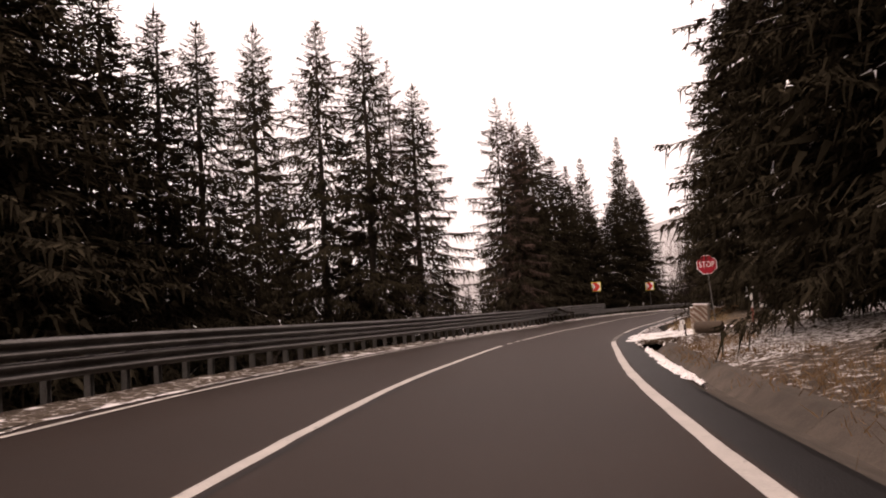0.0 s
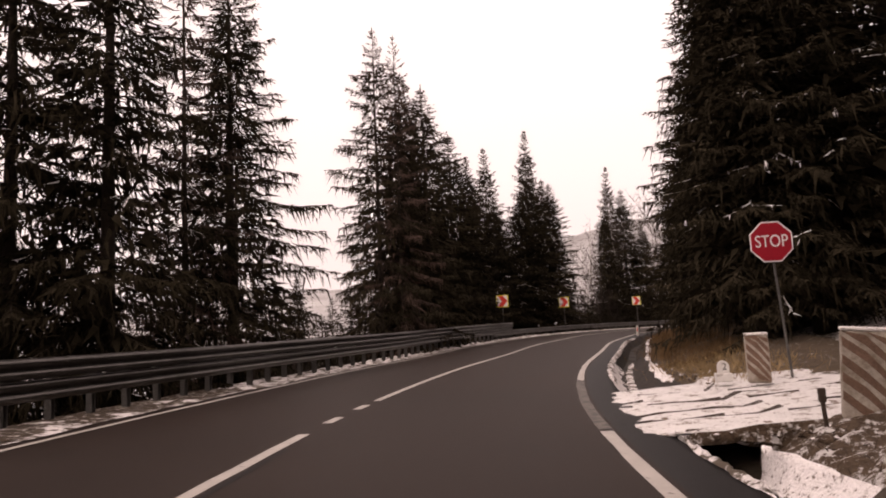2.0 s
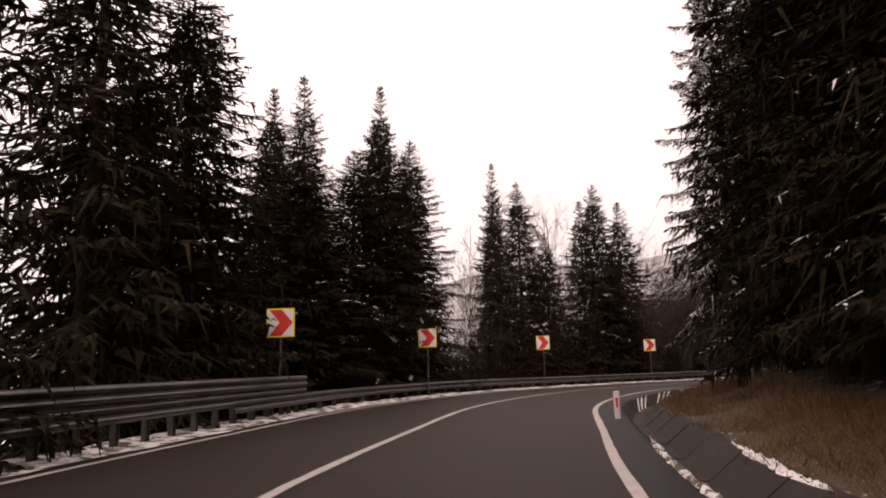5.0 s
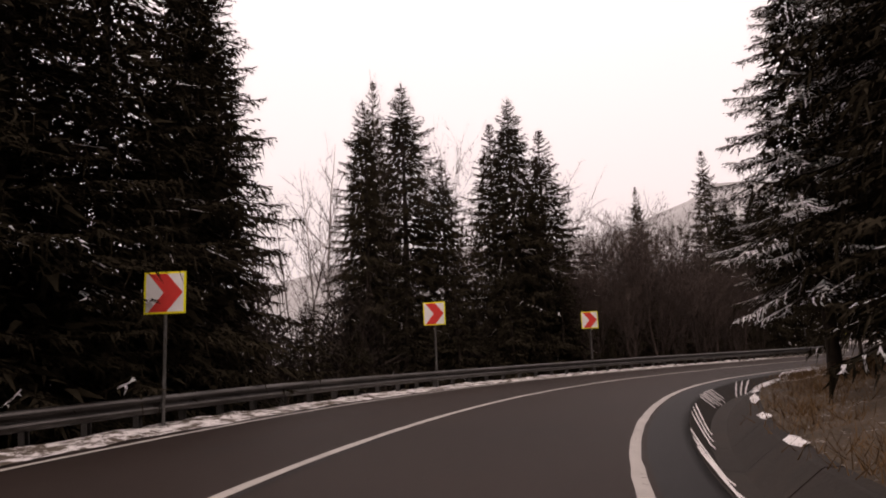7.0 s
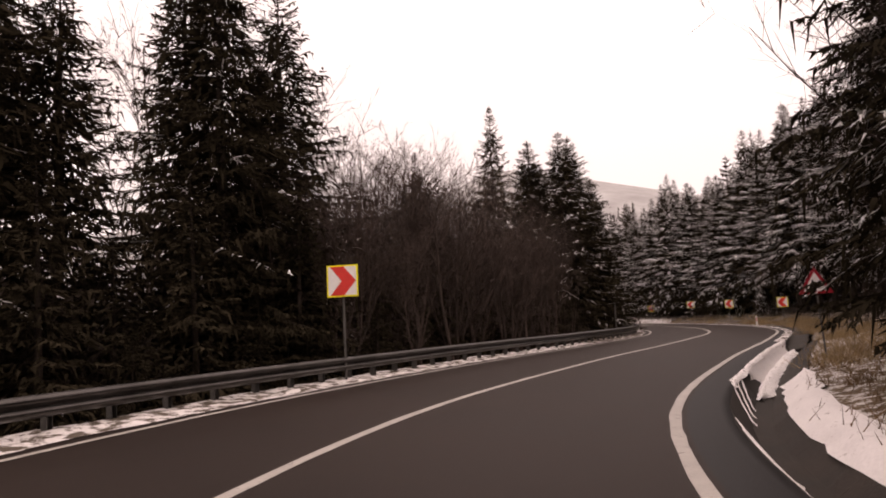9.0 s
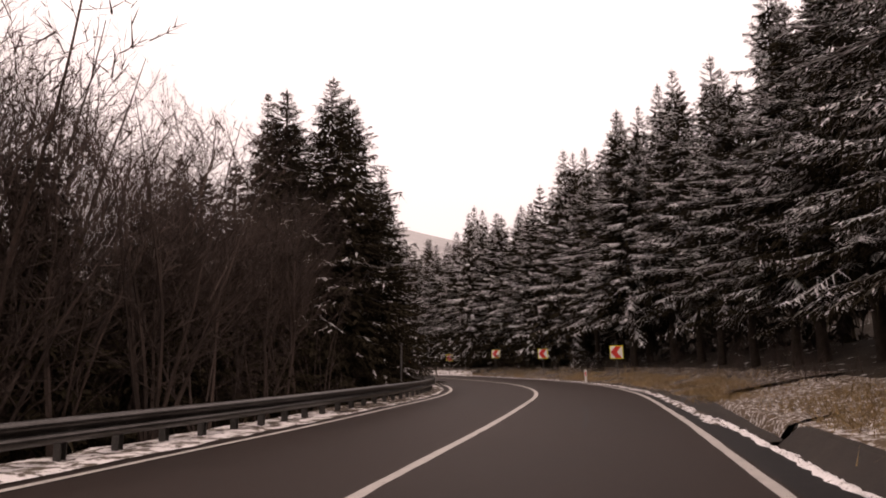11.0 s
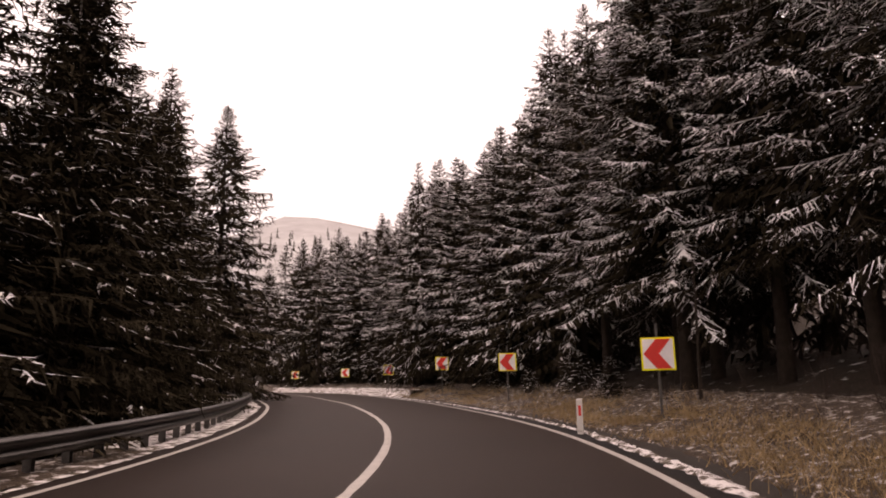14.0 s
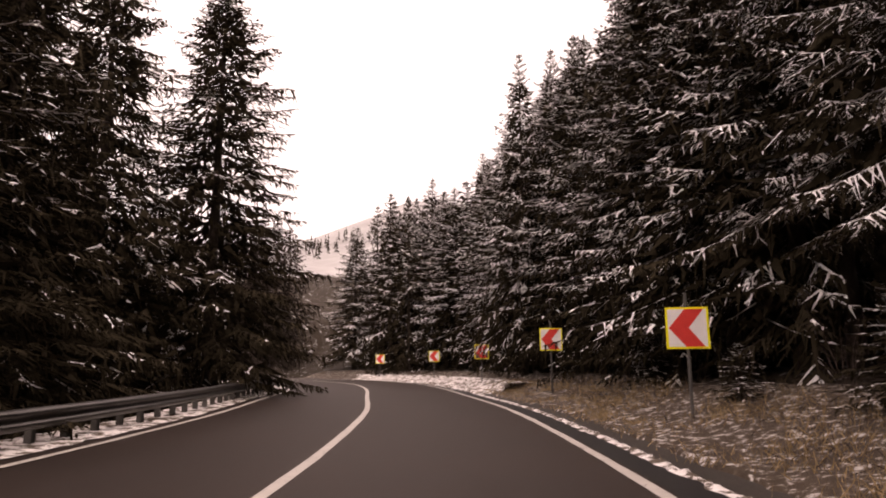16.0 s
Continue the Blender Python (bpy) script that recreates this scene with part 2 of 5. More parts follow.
def station(x, y):
    """Station and distance to the right of the nearest point of the road, for arrays."""
    x, y = np.atleast_1d(np.asarray(x, float)), np.atleast_1d(np.asarray(y, float))
    s, d, far = np.empty(len(x)), np.empty(len(x)), np.empty(len(x))
    px, py = LINE[::6, 0], LINE[::6, 1]
    for k in range(0, len(x), 4000):
        e = (x[k:k + 4000, None] - px) ** 2 + (y[k:k + 4000, None] - py) ** 2
        j = e.argmin(1) * 6
        far[k:k + 4000] = np.sqrt(e.min(1)) - 1.0
        s[k:k + 4000] = STATION[j]
        d[k:k + 4000] = (x[k:k + 4000] - LINE[j, 0]) * RIGHT[j, 0] + (y[k:k + 4000] - LINE[j, 1]) * RIGHT[j, 1]
    d = np.where(np.abs(d) < far * 0.7, np.sign(d + 1e-9) * far, d)
    return s, d


# ---- mesh helpers ----
def mesh_object(name, bm, mat, parent=None, label=""):
    data = bpy.data.meshes.new(name)
    bm.to_mesh(data)
    bm.free()
    for m in (mat if isinstance(mat, (list, tuple)) else [mat]):
        data.materials.append(m)
    ob = new(name, data)
    ob.parent = parent
    if label:
        tagged(ob, label)
    return ob


def part(name, bm, mat, parent, label=""):
    return mesh_object(name, bm, mat, parent, label)


def raw_mesh(name, verts, faces, mats, index=None, smooth=False):
    data = bpy.data.meshes.new(name)
    verts = np.asarray(verts, np.float32)
    faces = np.asarray(faces, np.int32)
    data.vertices.add(len(verts))
    data.vertices.foreach_set("co", verts.ravel())
    k = faces.shape[1]
    data.loops.add(faces.size)
    data.loops.foreach_set("vertex_index", faces.ravel())
    data.polygons.add(len(faces))
    data.polygons.foreach_set("loop_start", np.arange(0, faces.size, k, dtype=np.int32))
    for m in mats:
        data.materials.append(m)
    if index is not None:
        data.polygons.foreach_set("material_index", np.asarray(index, np.int32))
    data.polygons.foreach_set("use_smooth", np.full(len(faces), smooth))
    data.update(calc_edges=True)
    data.validate()
    return data


def box(bm, size, m=Matrix(), bevel=0.0):
    made = bmesh.ops.create_cube(bm, size=1.0, matrix=m @ Matrix.Diagonal((*size, 1)))
    if bevel:
        vs = set(made["verts"])
        es = [e for e in bm.edges if e.verts[0] in vs and e.verts[1] in vs]
        bmesh.ops.bevel(bm, geom=es, offset=bevel, segments=2, affect="EDGES", profile=0.5)
    return bm


def rod(bm, a, b, r0, r1=None, sides=8):
    a, b = Vector(a), Vector(b)
    m = Matrix.Translation((a + b) / 2) @ (b - a).to_track_quat("Z", "Y").to_matrix().to_4x4()
    bmesh.ops.create_cone(bm, cap_ends=True, segments=sides, radius1=r0, radius2=r0 if r1 is None else r1, depth=(b - a).length, matrix=m)
    return bm


def plate(bm, outline, thick, m=Matrix()):
    """A flat plate in its own xz plane, its face towards -y."""
    front = [bm.verts.new(m @ Vector((x, -thick / 2, z))) for x, z in outline]
    back = [bm.verts.new(m @ Vector((x, thick / 2, z))) for x, z in outline]
    bm.faces.new(front)
    bm.faces.new(back[::-1])
    n = len(outline)
    for i in range(n):
        bm.faces.new((front[i], back[i], back[(i + 1) % n], front[(i + 1) % n]))
    bmesh.ops.recalc_face_normals(bm, faces=bm.faces[:])
    return bm


def ribbon(name, s_from, s_to, step, profile, mat, rough=0.0, seed=0, edge=0.0, taper=0.0, sink=None, wave=0.45):
    """A sheet along the road: profile is a list of (d, h); rough: uneven height; edge: an uneven outer edge."""
    rng = np.random.RandomState(seed)
    ss = np.arange(s_from, s_to + step / 2, step)
    w = len(profile)
    verts = []
    wob = [np.interp(ss, np.arange(s_from - 1, s_to + 2, wave), rng.randn(len(np.arange(s_from - 1, s_to + 2, wave)))) for _ in range(2)]
    for i, s in enumerate(ss):
        for k, (d, h) in enumerate(profile):
            if taper:
                mid = profile[w // 2][0]
                close = min(1.0, (0.05 + s - s_from) / taper, (0.05 + s_to - s) / taper)
                d = mid + (d - mid) * max(close, 0.05)
            dd = d + (edge * wob[0][i] if k == 0 else edge * wob[1][i] if k == w - 1 else 0)
            if sink:
                h -= float(np.interp(s, *sink))
            verts.append(on(s, dd, h + (rough * rng.randn() if 0 < k < w - 1 else 0)))
    faces = [(i * w + k, i * w + k + 1, (i + 1) * w + k + 1, (i + 1) * w + k) for i in range(len(ss) - 1) for k in range(w - 1)]
    return new(name, raw_mesh(name, verts, faces, [mat], smooth=True))


def empty(name, place=(0, 0, 0), turn=0.0):
    ob = new(name)
    ob.matrix_world = pose(*place, 0, 0, turn)
    return ob


# ---- ground ----
def hill_angle(az):
    """How high the far hills stand, in degrees, by compass angle from +y towards +x."""
    return np.interp(az, [-180, -60, -5, 8, 18, 40, 49, 57, 66, 80, 110, 180], [5, 3, 3.2, 6, 9, 11, 14, 12, 9.5, 9.5, 9, 5])


def ground_height(x, y):
    x, y = np.atleast_1d(np.asarray(x, float)), np.atleast_1d(np.asarray(y, float))
    s, d = station(x, y)
    base = np.interp(s, STATION, LINE[:, 2])
    left = np.interp(-d, [0, 5.4, 6.2, 12, 26, 60, 120], [-0.3, -0.3, -0.55, -2.6, -7.0, -9.5, -10])
    flat = np.exp(-((s - 17) / 12.0) ** 4)
    steep = np.interp(d, [0, 5.2, 6.6, 9, 14, 30, 60, 120], [-0.75, -0.75, 0.12, 0.7, 1.9, 7.0, 15, 26])
    gentle = np.interp(d, [0, 5.2, 6.6, 9, 14, 30, 60, 120], [-0.75, -0.75, 0.05, 0.35, 0.9, 4.0, 13, 26])
    fill = np.exp(-((s - 19.0) / 2.9) ** 6)
    gentle = np.where(d < 6.6, gentle * (1 - fill) + np.interp(d, [0, 4.3, 5.0, 6.6], [-0.75, -0.75, -0.05, 0.05]) * fill, gentle)
    right = steep * (1 - flat) + gentle * flat
    h = base + np.where(d < 0, left, right)
    cx, cy = x - 55, y - 70
    r = np.hypot(cx, cy)
    az = np.degrees(np.arctan2(cx, cy))
    hill = np.tan(np.radians(hill_angle(az))) * r
    k = np.clip((r - 130) / 320, 0, 1)
    k = k * k * (3 - 2 * k)
    cap = np.minimum(hill, np.tan(np.radians(hill_angle(az))) * 520)
    bumps = 0.12 * np.sin(x * 0.9 + 1.3 * np.sin(y * 0.7)) * np.sin(y * 1.1 + x * 0.3) * np.clip((np.abs(d) - 6) / 4, 0, 1)
    roll = 9 * np.sin(x * 0.011 + 1) * np.sin(y * 0.013 + 2) * k
    return h * (1 - k) + (cap + roll) * k + bumps


def spaced(a, b, step, reach):
    core = list(np.arange(a, b + step / 2, step))
    low, high, g = [], [], step
    while (core[0] - (low[-1] if low else core[0])) < reach:
        g *= 1.13
        low.append((low[-1] if low else core[0]) - g)
    g = step
    while ((high[-1] if high else core[-1]) - core[-1]) < reach:
        g *= 1.13
        high.append((high[-1] if high else core[-1]) + g)
    return np.array(low[::-1] + core + high)


gx, gy = spaced(-26, 150, 1.0, 2600), spaced(-34, 160, 1.0, 2600)
mx, my = np.meshgrid(gx, gy)
gz = ground_height(mx.ravel(), my.ravel())
nx_, ny_ = len(gx), len(gy)
ii = (np.arange(ny_ - 1)[:, None] * nx_ + np.arange(nx_ - 1)).ravel()
gf = np.stack([ii, ii + 1, ii + nx_ + 1, ii + nx_], 1)
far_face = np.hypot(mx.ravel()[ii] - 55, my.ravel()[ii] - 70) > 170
fs, fd = station(mx.ravel()[ii], my.ravel()[ii])
ragged = 1.2 * np.sin(0.83 * fs + 2.0 * np.sin(0.31 * fd)) + 0.8 * np.sin(2.1 * fs + 1.3 * fd)
open_face = (fd < -19 + ragged) & (fs < 92 + ragged) & ((fs > 8 + ragged) | (fd < -30))
ground = new("ground", raw_mesh("ground", np.stack([mx.ravel(), my.ravel(), gz], 1), gf, [GROUND, MISTY_SNOW_HILL, MEADOW], np.where(far_face, 1, np.where(open_face, 2, 0)), True))
tagged(ground, "forest floor with brown needles and patches of snow", "ground", kind="structure")


def floor_at(x, y):
    return float(ground_height(x, y)[0])


# ---- road ----
road = ribbon("road", S0, S1, 1.0, [(-4.08, -0.16), (-3.98, -0.01), (-2, 0), (0, 0), (2, 0), (3.62, 0)], ASPHALT)
tagged(road, "damp dark grey asphalt road of two lanes", "road", kind="structure")
shoulder = ribbon("road_shoulder", S0, S1, 1.0, [(3.62, 0.0), (4.02, -0.008), (4.14, -0.03), (4.22, -0.3)], SEAM)
tagged(shoulder, "wet black asphalt strip along the road edge", "road shoulder", kind="structure")


def stripe(name, s_from, s_to, d, width, mat, parent, h=0.005):
    return_ob = ribbon(name, s_from, s_to, min(0.5, (s_to - s_from) / 2), [(d - width / 2, h), (d, h + 0.001), (d + width / 2, h)], mat, edge=0.006, seed=int(s_from * 7 + d * 100) % 999)
    return_ob.parent = parent
    return return_ob


markings = tagged(empty("road_marking"), "worn white lines painted on the asphalt", "road marking", kind="structure")
for a, b in ((S0, 17.6), (18.5, 19.1), (20.0, 20.6), (21.2, S1)):
    stripe("centre_line", a, b, 0.0, 0.14, PAINT, markings)
for a, b in ((S0, S1),):
    stripe("edge_line", a, b, -LANE, 0.13, PAINT, markings)
stripe("edge_line", S0, 17.2, LANE, 0.14, PAINT, markings)
stripe("edge_line", 17.2, 24.0, LANE, 0.15, OLD_PAINT, markings)
stripe("edge_line", 24.0, S1, LANE, 0.13, PAINT, markings)
for a, b in ((S0, 16.5), (30, 62)):
    stripe("seam", a, b, 0.14, 0.05, SEAM, markings, 0.003)

for a, b, d in ((97.0, 101.5, 1.7), (101.5, 103.0, 1.62), (60, 66, -1.75)):
    stripe("crack", a, b, d, 0.05, SEAM, markings, 0.003)

# ---- verges ----
verge = ribbon("verge", S0, S1, 0.5, [(-7.2, -1.3), (-6.2, -0.62), (-5.6, -0.20), (-5.2, 0.00), (-4.8, 0.045), (-4.5, 0.03), (-4.2, 0.02), (-3.86, 0.004)], VERGE, rough=0.02, edge=0.06, seed=3)
tagged(verge, "snow-covered verge under the guardrail", "verge", kind="structure")

# Dark strips over the verge snow; the farther one stands in for tree shade.
for a, b, k in ((-14.0, 24.0, 17), (101.0, 119.5, 13)):
    verge_litter = ribbon("verge_litter", a, b, 0.3, [(-6.4, -0.76), (-5.7, -0.22), (-5.2, 0.02), (-4.85, 0.07), (-4.5, 0.055), (-4.2, 0.04), (-3.98, 0.018)], LEAFY, rough=0.012, edge=0.04, seed=k, wave=0.3)
    tagged(verge_litter, "brown leaf litter with remnants of snow under the guardrail", "litter", kind="stuff")


def bank(name, s_from, s_to, lip, mat, seed, label, sink=None, rough=0.035):
    """The ground that rises from the outer lip of the ditch, at lip metres from the centre line."""
    line = [(lip + 0.07, -0.25), (lip + 0.17, -0.01), (lip + 0.5, 0.05), (lip + 1.0, 0.15), (6.8, 0.32), (7.6, 0.52), (8.6, 0.60), (9.4, 0.5)]
    ob = ribbon(name, s_from, s_to, 0.3, line, mat, rough=rough, edge=0.05, seed=seed, sink=sink)
    return tagged(ob, label, "bank", kind="structure")


bank("bank", S0, 7.3, 4.83, LEAFY, 4, "brown earth bank with dead grass and stems beside the ditch", ((5.0, 6.4, 7.3), (-0.03, -0.03, 0.10)), 0.02)
bank("bank", 6.0, 13.2, 4.83, LITTER, 5, "earth bank with dead stems and thin snow beside the ditch", ((6.0, 7.0, 9, 13.2), (0.10, -0.03, -0.03, 0.06)), 0.02)
bank("bank", 21.2, 72.4, 5.12, DARK_SOIL, 6, "earth bank with dead grass and thin snow beside the ditch", ((21.2, 22.0, 27), (0.5, 0.25, 0)))
bank("bank", 72.0, 98, 5.12, SNOWY_SOIL, 7, "earth bank with patches of snow beside the ditch", None, 0.014)
bank("bank", 97.9, 106.2, 4.95, SOIL, 10, "earth bank with straw grass beside the ditch")
rubble = ribbon("bank", 13.0, 16.9, 0.25, [(4.86, -0.72), (4.97, -0.36), (5.12, -0.10), (5.4, 0.05), (6.2, 0.17), (6.8, 0.22), (7.8, 0.32), (9.0, 0.42), (10.5, 0.30)], RUBBLE, rough=0.05, edge=0.06, seed=9)
tagged(rubble, "rough earth and rubble beside the culvert mouth", "bank", kind="structure")
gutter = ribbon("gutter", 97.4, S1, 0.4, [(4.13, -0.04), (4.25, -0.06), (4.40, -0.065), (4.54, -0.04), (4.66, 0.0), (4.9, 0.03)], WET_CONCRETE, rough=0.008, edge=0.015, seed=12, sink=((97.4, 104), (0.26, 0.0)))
tagged(gutter, "dark wet earth gutter beside the road edge", "gutter", kind="structure")
low_bank = ribbon("bank", 105.6, S1, 0.4, [(4.52, -0.10), (4.62, 0.01), (4.95, 0.06), (5.40, 0.13), (5.8, 0.22), (6.6, 0.42), (7.6, 0.62), (8.6, 0.7), (9.6, 0.5)], LEAFY, rough=0.02, edge=0.02, seed=8)
tagged(low_bank, "low earth bank with dry grass and thin snow", "bank", kind="structure")

def clearing():
    """Thin snow over leaf litter on the flat ground by the track."""
    r = np.random.RandomState(15)
    ss, ds = np.arange(5.5, 31, 0.5), np.arange(6.9, 14.1, 0.4)
    v = []
    for d in ds:
        for s in ss:
            p = on(s + 0.1 * r.randn(), d)
            rim = 0.25 if d > 13.6 or s < 5.9 or s > 30 else 0.0
            v.append((p.x, p.y, floor_at(p.x, p.y) + 0.03 + 0.035 * r.rand() - rim))
    w = len(ss)
    f = [(i * w + k, i * w + k + 1, (i + 1) * w + k + 1, (i + 1) * w + k) for i in range(len(ds) - 1) for k in range(w - 1)]
    ob = new("forest_clearing", raw_mesh("forest_clearing", v, f, [LITTER], smooth=True))
    return tagged(ob, "clearing with thin snow over brown leaf litter", "ground", kind="structure")


clearing()

# ---- concrete ditch, slab by slab ----
ditch = tagged(empty("drainage_ditch"), "open roadside ditch of mossy concrete slabs", "drainage ditch", kind="structure")


def slab_mesh(line, mat):
    """One concrete slab: line gives (distance from the centre line, height) across it."""
    bm = bmesh.new()
    line = [(x - 4.75, z) for x, z in line]
    low = [(x + 0.02, z - 0.09) for x, z in line]
    ring = line + low[::-1]
    ends = []
    for y in (-1.004, 1.004):
        ends.append([bm.verts.new((x, y, z)) for x, z in ring])
    n = len(ring)
    for i in range(n):
        bm.faces.new((ends[0][i], ends[0][(i + 1) % n], ends[1][(i + 1) % n], ends[1][i]))
    k = len(line)
    for e in ends:
        for i in range(k - 1):
            bm.faces.new((e[i], e[i + 1], e[n - 2 - i], e[n - 1 - i]))
    bmesh.ops.recalc_face_normals(bm, faces=bm.faces[:])
    edges = [e for e in bm.edges if abs(e.verts[0].co.y - e.verts[1].co.y) > 1 and max(e.verts[0].co.z, e.verts[1].co.z) > -0.1]
    bmesh.ops.bevel(bm, geom=edges, offset=0.018, segments=1, affect="EDGES", profile=0.5)
    data = bpy.data.meshes.new("ditch_slab")
    bm.to_mesh(data)
    bm.free()
    data.materials.append(mat)
    return data


SHALLOW = slab_mesh([(4.13, -0.03), (4.42, -0.15), (4.54, -0.17), (4.80, 0.035), (4.98, 0.04)], CONCRETE)
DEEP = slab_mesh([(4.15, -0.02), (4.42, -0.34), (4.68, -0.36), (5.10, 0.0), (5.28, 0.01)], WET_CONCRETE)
rng = np.random.RandomState(11)
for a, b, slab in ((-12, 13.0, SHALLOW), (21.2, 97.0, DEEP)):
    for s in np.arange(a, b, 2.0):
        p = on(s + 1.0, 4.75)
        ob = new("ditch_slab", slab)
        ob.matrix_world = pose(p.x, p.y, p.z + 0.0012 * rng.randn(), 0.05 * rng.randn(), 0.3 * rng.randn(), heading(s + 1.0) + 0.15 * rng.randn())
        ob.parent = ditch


def snow_strip(s_from, s_to, profile, seed, edge=0.05, mat=SNOW, label="strip of old snow along the road edge", rough=0.014, wave=0.2):
    ob = ribbon("snow_strip", s_from, s_to, 0.11, profile, mat, rough=rough, edge=edge, seed=seed, taper=min(1.2, (s_to - s_from) / 3), wave=wave)
    return tagged(ob, label, "snow", kind="stuff")


snow_strip(4.6, 13.2, [(4.10, -0.03), (4.17, 0.015), (4.27, 0.01), (4.40, -0.13)], 21, 0.05)
snow_strip(13.3, 16.8, [(4.09, -0.010), (4.12, 0.016), (4.16, 0.012), (4.20, -0.05)], 51, 0.02, VERGE)
culvert_snow = ribbon("snow_strip", 11.8, 16.45, 0.1, [(4.24, -0.46), (4.40, -0.43), (4.58, -0.38), (4.74, -0.31), (4.86, -0.23), (4.92, -0.18), (4.97, -0.14), (5.01, -0.11), (5.06, -0.08)], SNOW, rough=0.020, edge=0.05, seed=33, taper=2.3, wave=0.22)
tagged(culvert_snow, "snow lying in the culvert mouth", "snow", kind="stuff")
snow_strip(23.5, 47, [(4.08, -0.03), (4.12, 0.010), (4.17, 0.008), (4.22, -0.06)], 22, 0.03, VERGE)
snow_strip(24, 34, [(4.50, -0.36), (4.56, -0.32), (4.64, -0.33), (4.72, -0.35)], 23, 0.05, VERGE, "snow lying in the bottom of the ditch")
snow_strip(22.9, 29, [(5.04, -0.03), (5.09, 0.014), (5.15, 0.032), (5.22, 0.036), (5.28, 0.02)], 24, 0.03, SNOW, "snow on the outer lip of the ditch", 0.008, 0.35)
for a, b, k in ((29.4, 33.0, 25), (33.3, 38.2, 36), (38.6, 41.5, 37), (42.2, 46, 38)):
    snow_strip(a, b, [(5.07, -0.01), (5.11, 0.03), (5.17, 0.035), (5.23, 0.01)], k, 0.02, SNOW, "broken line of snow on the outer lip of the ditch")
for a, b, k in ((60.4, 61.3, 26), (63.4, 64.3, 39), (66.4, 68.8, 40), (69.4, 71.4, 43)):
    snow_strip(a, b, [(5.09, 0.006), (5.14, 0.028), (5.20, 0.038), (5.26, 0.03)], k, 0.02, SNOW, "patch of snow on the outer lip of the ditch", 0.006, 0.3)
snow_strip(70.6, 84.6, [(4.87, -0.165), (4.97, -0.085), (5.08, 0.012), (5.18, 0.036), (5.28, 0.046), (5.38, 0.052)], 27, 0.035, CLEAN_SNOW, "smooth snow on the outer slabs of the ditch", 0.005, 0.5)
snow_strip(81.5, 99, [(4.05, -0.010), (4.09, 0.018), (4.15, 0.014), (4.20, -0.03)], 28, 0.03, SNOW)
snow_strip(84.2, 97, [(4.12, 0.004), (4.19, -0.045), (4.26, -0.13), (4.34, -0.22), (4.43, -0.315)], 34, 0.012, CLEAN_SNOW, "snow crust on the inner wall of the ditch", 0.004, 0.6)
snow_strip(82.4, 97, [(4.38, -0.33), (4.45, -0.27), (4.52, -0.265), (4.60, -0.28), (4.70, -0.335)], 45, 0.035, SNOW, "lumpy snow in the bottom of the ditch", 0.022, 0.25)


def snow_line(s_from, s_to):
    """A thin ridge of snow that slants down the inner wall of the ditch."""
    ss = np.linspace(s_from, s_to, 14)
    v = []
    for s in ss:
        u = (s - s_from) / (s_to - s_from)
        d = 4.46 - 0.30 * u
        h = float(np.interp(d, [4.15, 4.42, 4.68], [-0.02, -0.34, -0.36]))
        wide = 0.019 * min(1.0, 6 * u + 0.1, 6 * (1 - u) + 0.1) * (1 + 0.3 * math.sin(9 * s))
        v += [on(s, d - wide, h + 0.010 + wide), on(s, d, h + 0.034), on(s, d + wide, h + 0.010 - wide)]
    f = [(i * 3 + k, i * 3 + k + 1, i * 3 + k + 4, i * 3 + k + 3) for i in range(len(ss) - 1) for k in range(2)]
    return tagged(new("snow_strip", raw_mesh("snow_strip", v, f, [CLEAN_SNOW], smooth=True)), "thin line of snow on the ditch wall", "snow", kind="stuff")


def snow_rungs(s_from, s_to, step, run, thick, seed):
    """Slanting bands of snow with dark gaps between them, across the inner wall of the ditch."""
    r = np.random.RandomState(seed)
    v, f = [], []
    for s in np.arange(s_from, s_to, step):
        o, half = len(v), thick * r.uniform(0.35, 0.55)
        start, stop = 4.11 + 0.03 * r.rand(), 4.46 - 0.14 * r.rand() ** 2
        for u in np.linspace(0, 1, 6):
            d = start + (stop - start) * u
            h = float(np.interp(d, [4.10, 4.15, 4.42, 4.68], [0.0, -0.02, -0.34, -0.36])) + 0.016
            w = half * (1 - 0.45 * u) * r.uniform(0.8, 1.2)
            q = s + run * u + 0.03 * r.randn()
            v += [on(q - w, d, h - 0.012), on(q, d, h + 0.012), on(q + w, d, h - 0.012)]
        f += [(o + i * 3 + k, o + i * 3 + k + 1, o + i * 3 + k + 4, o + i * 3 + k + 3) for i in range(5) for k in range(2)]
    return tagged(new("snow_strip", raw_mesh("snow_strip", v, f, [CLEAN_SNOW], smooth=True)), "streaks of snow on the inner wall of the ditch", "snow", kind="stuff")


snow_rungs(21.7, 30.5, 0.42, 0.5, 0.40, 46)
snow_rungs(68.6, 71.6, 0.45, 0.6, 0.22, 47)
for s in (60.0, 64.4, 75.2, 80.9):
    for k in range(3):
        snow_line(s - 0.8 * k, s + 2.4 - 0.9 * k)
snow_strip(97, 121, [(3.84, -0.004), (3.92, 0.012), (4.00, 0.016), (4.08, 0.004), (4.15, -0.03)], 29, 0.05, VERGE)
snow_strip(119, 150, [(4.01, -0.008), (4.07, 0.012), (4.14, 0.006), (4.20, -0.03)], 30, 0.035, VERGE)
snow_strip(147, 178, [(4.1, 0.0), (4.5, 0.07), (5.0, 0.16), (5.5, 0.24), (6.2, 0.40)], 32, 0.25, VERGE, "snow bank outside the bend")

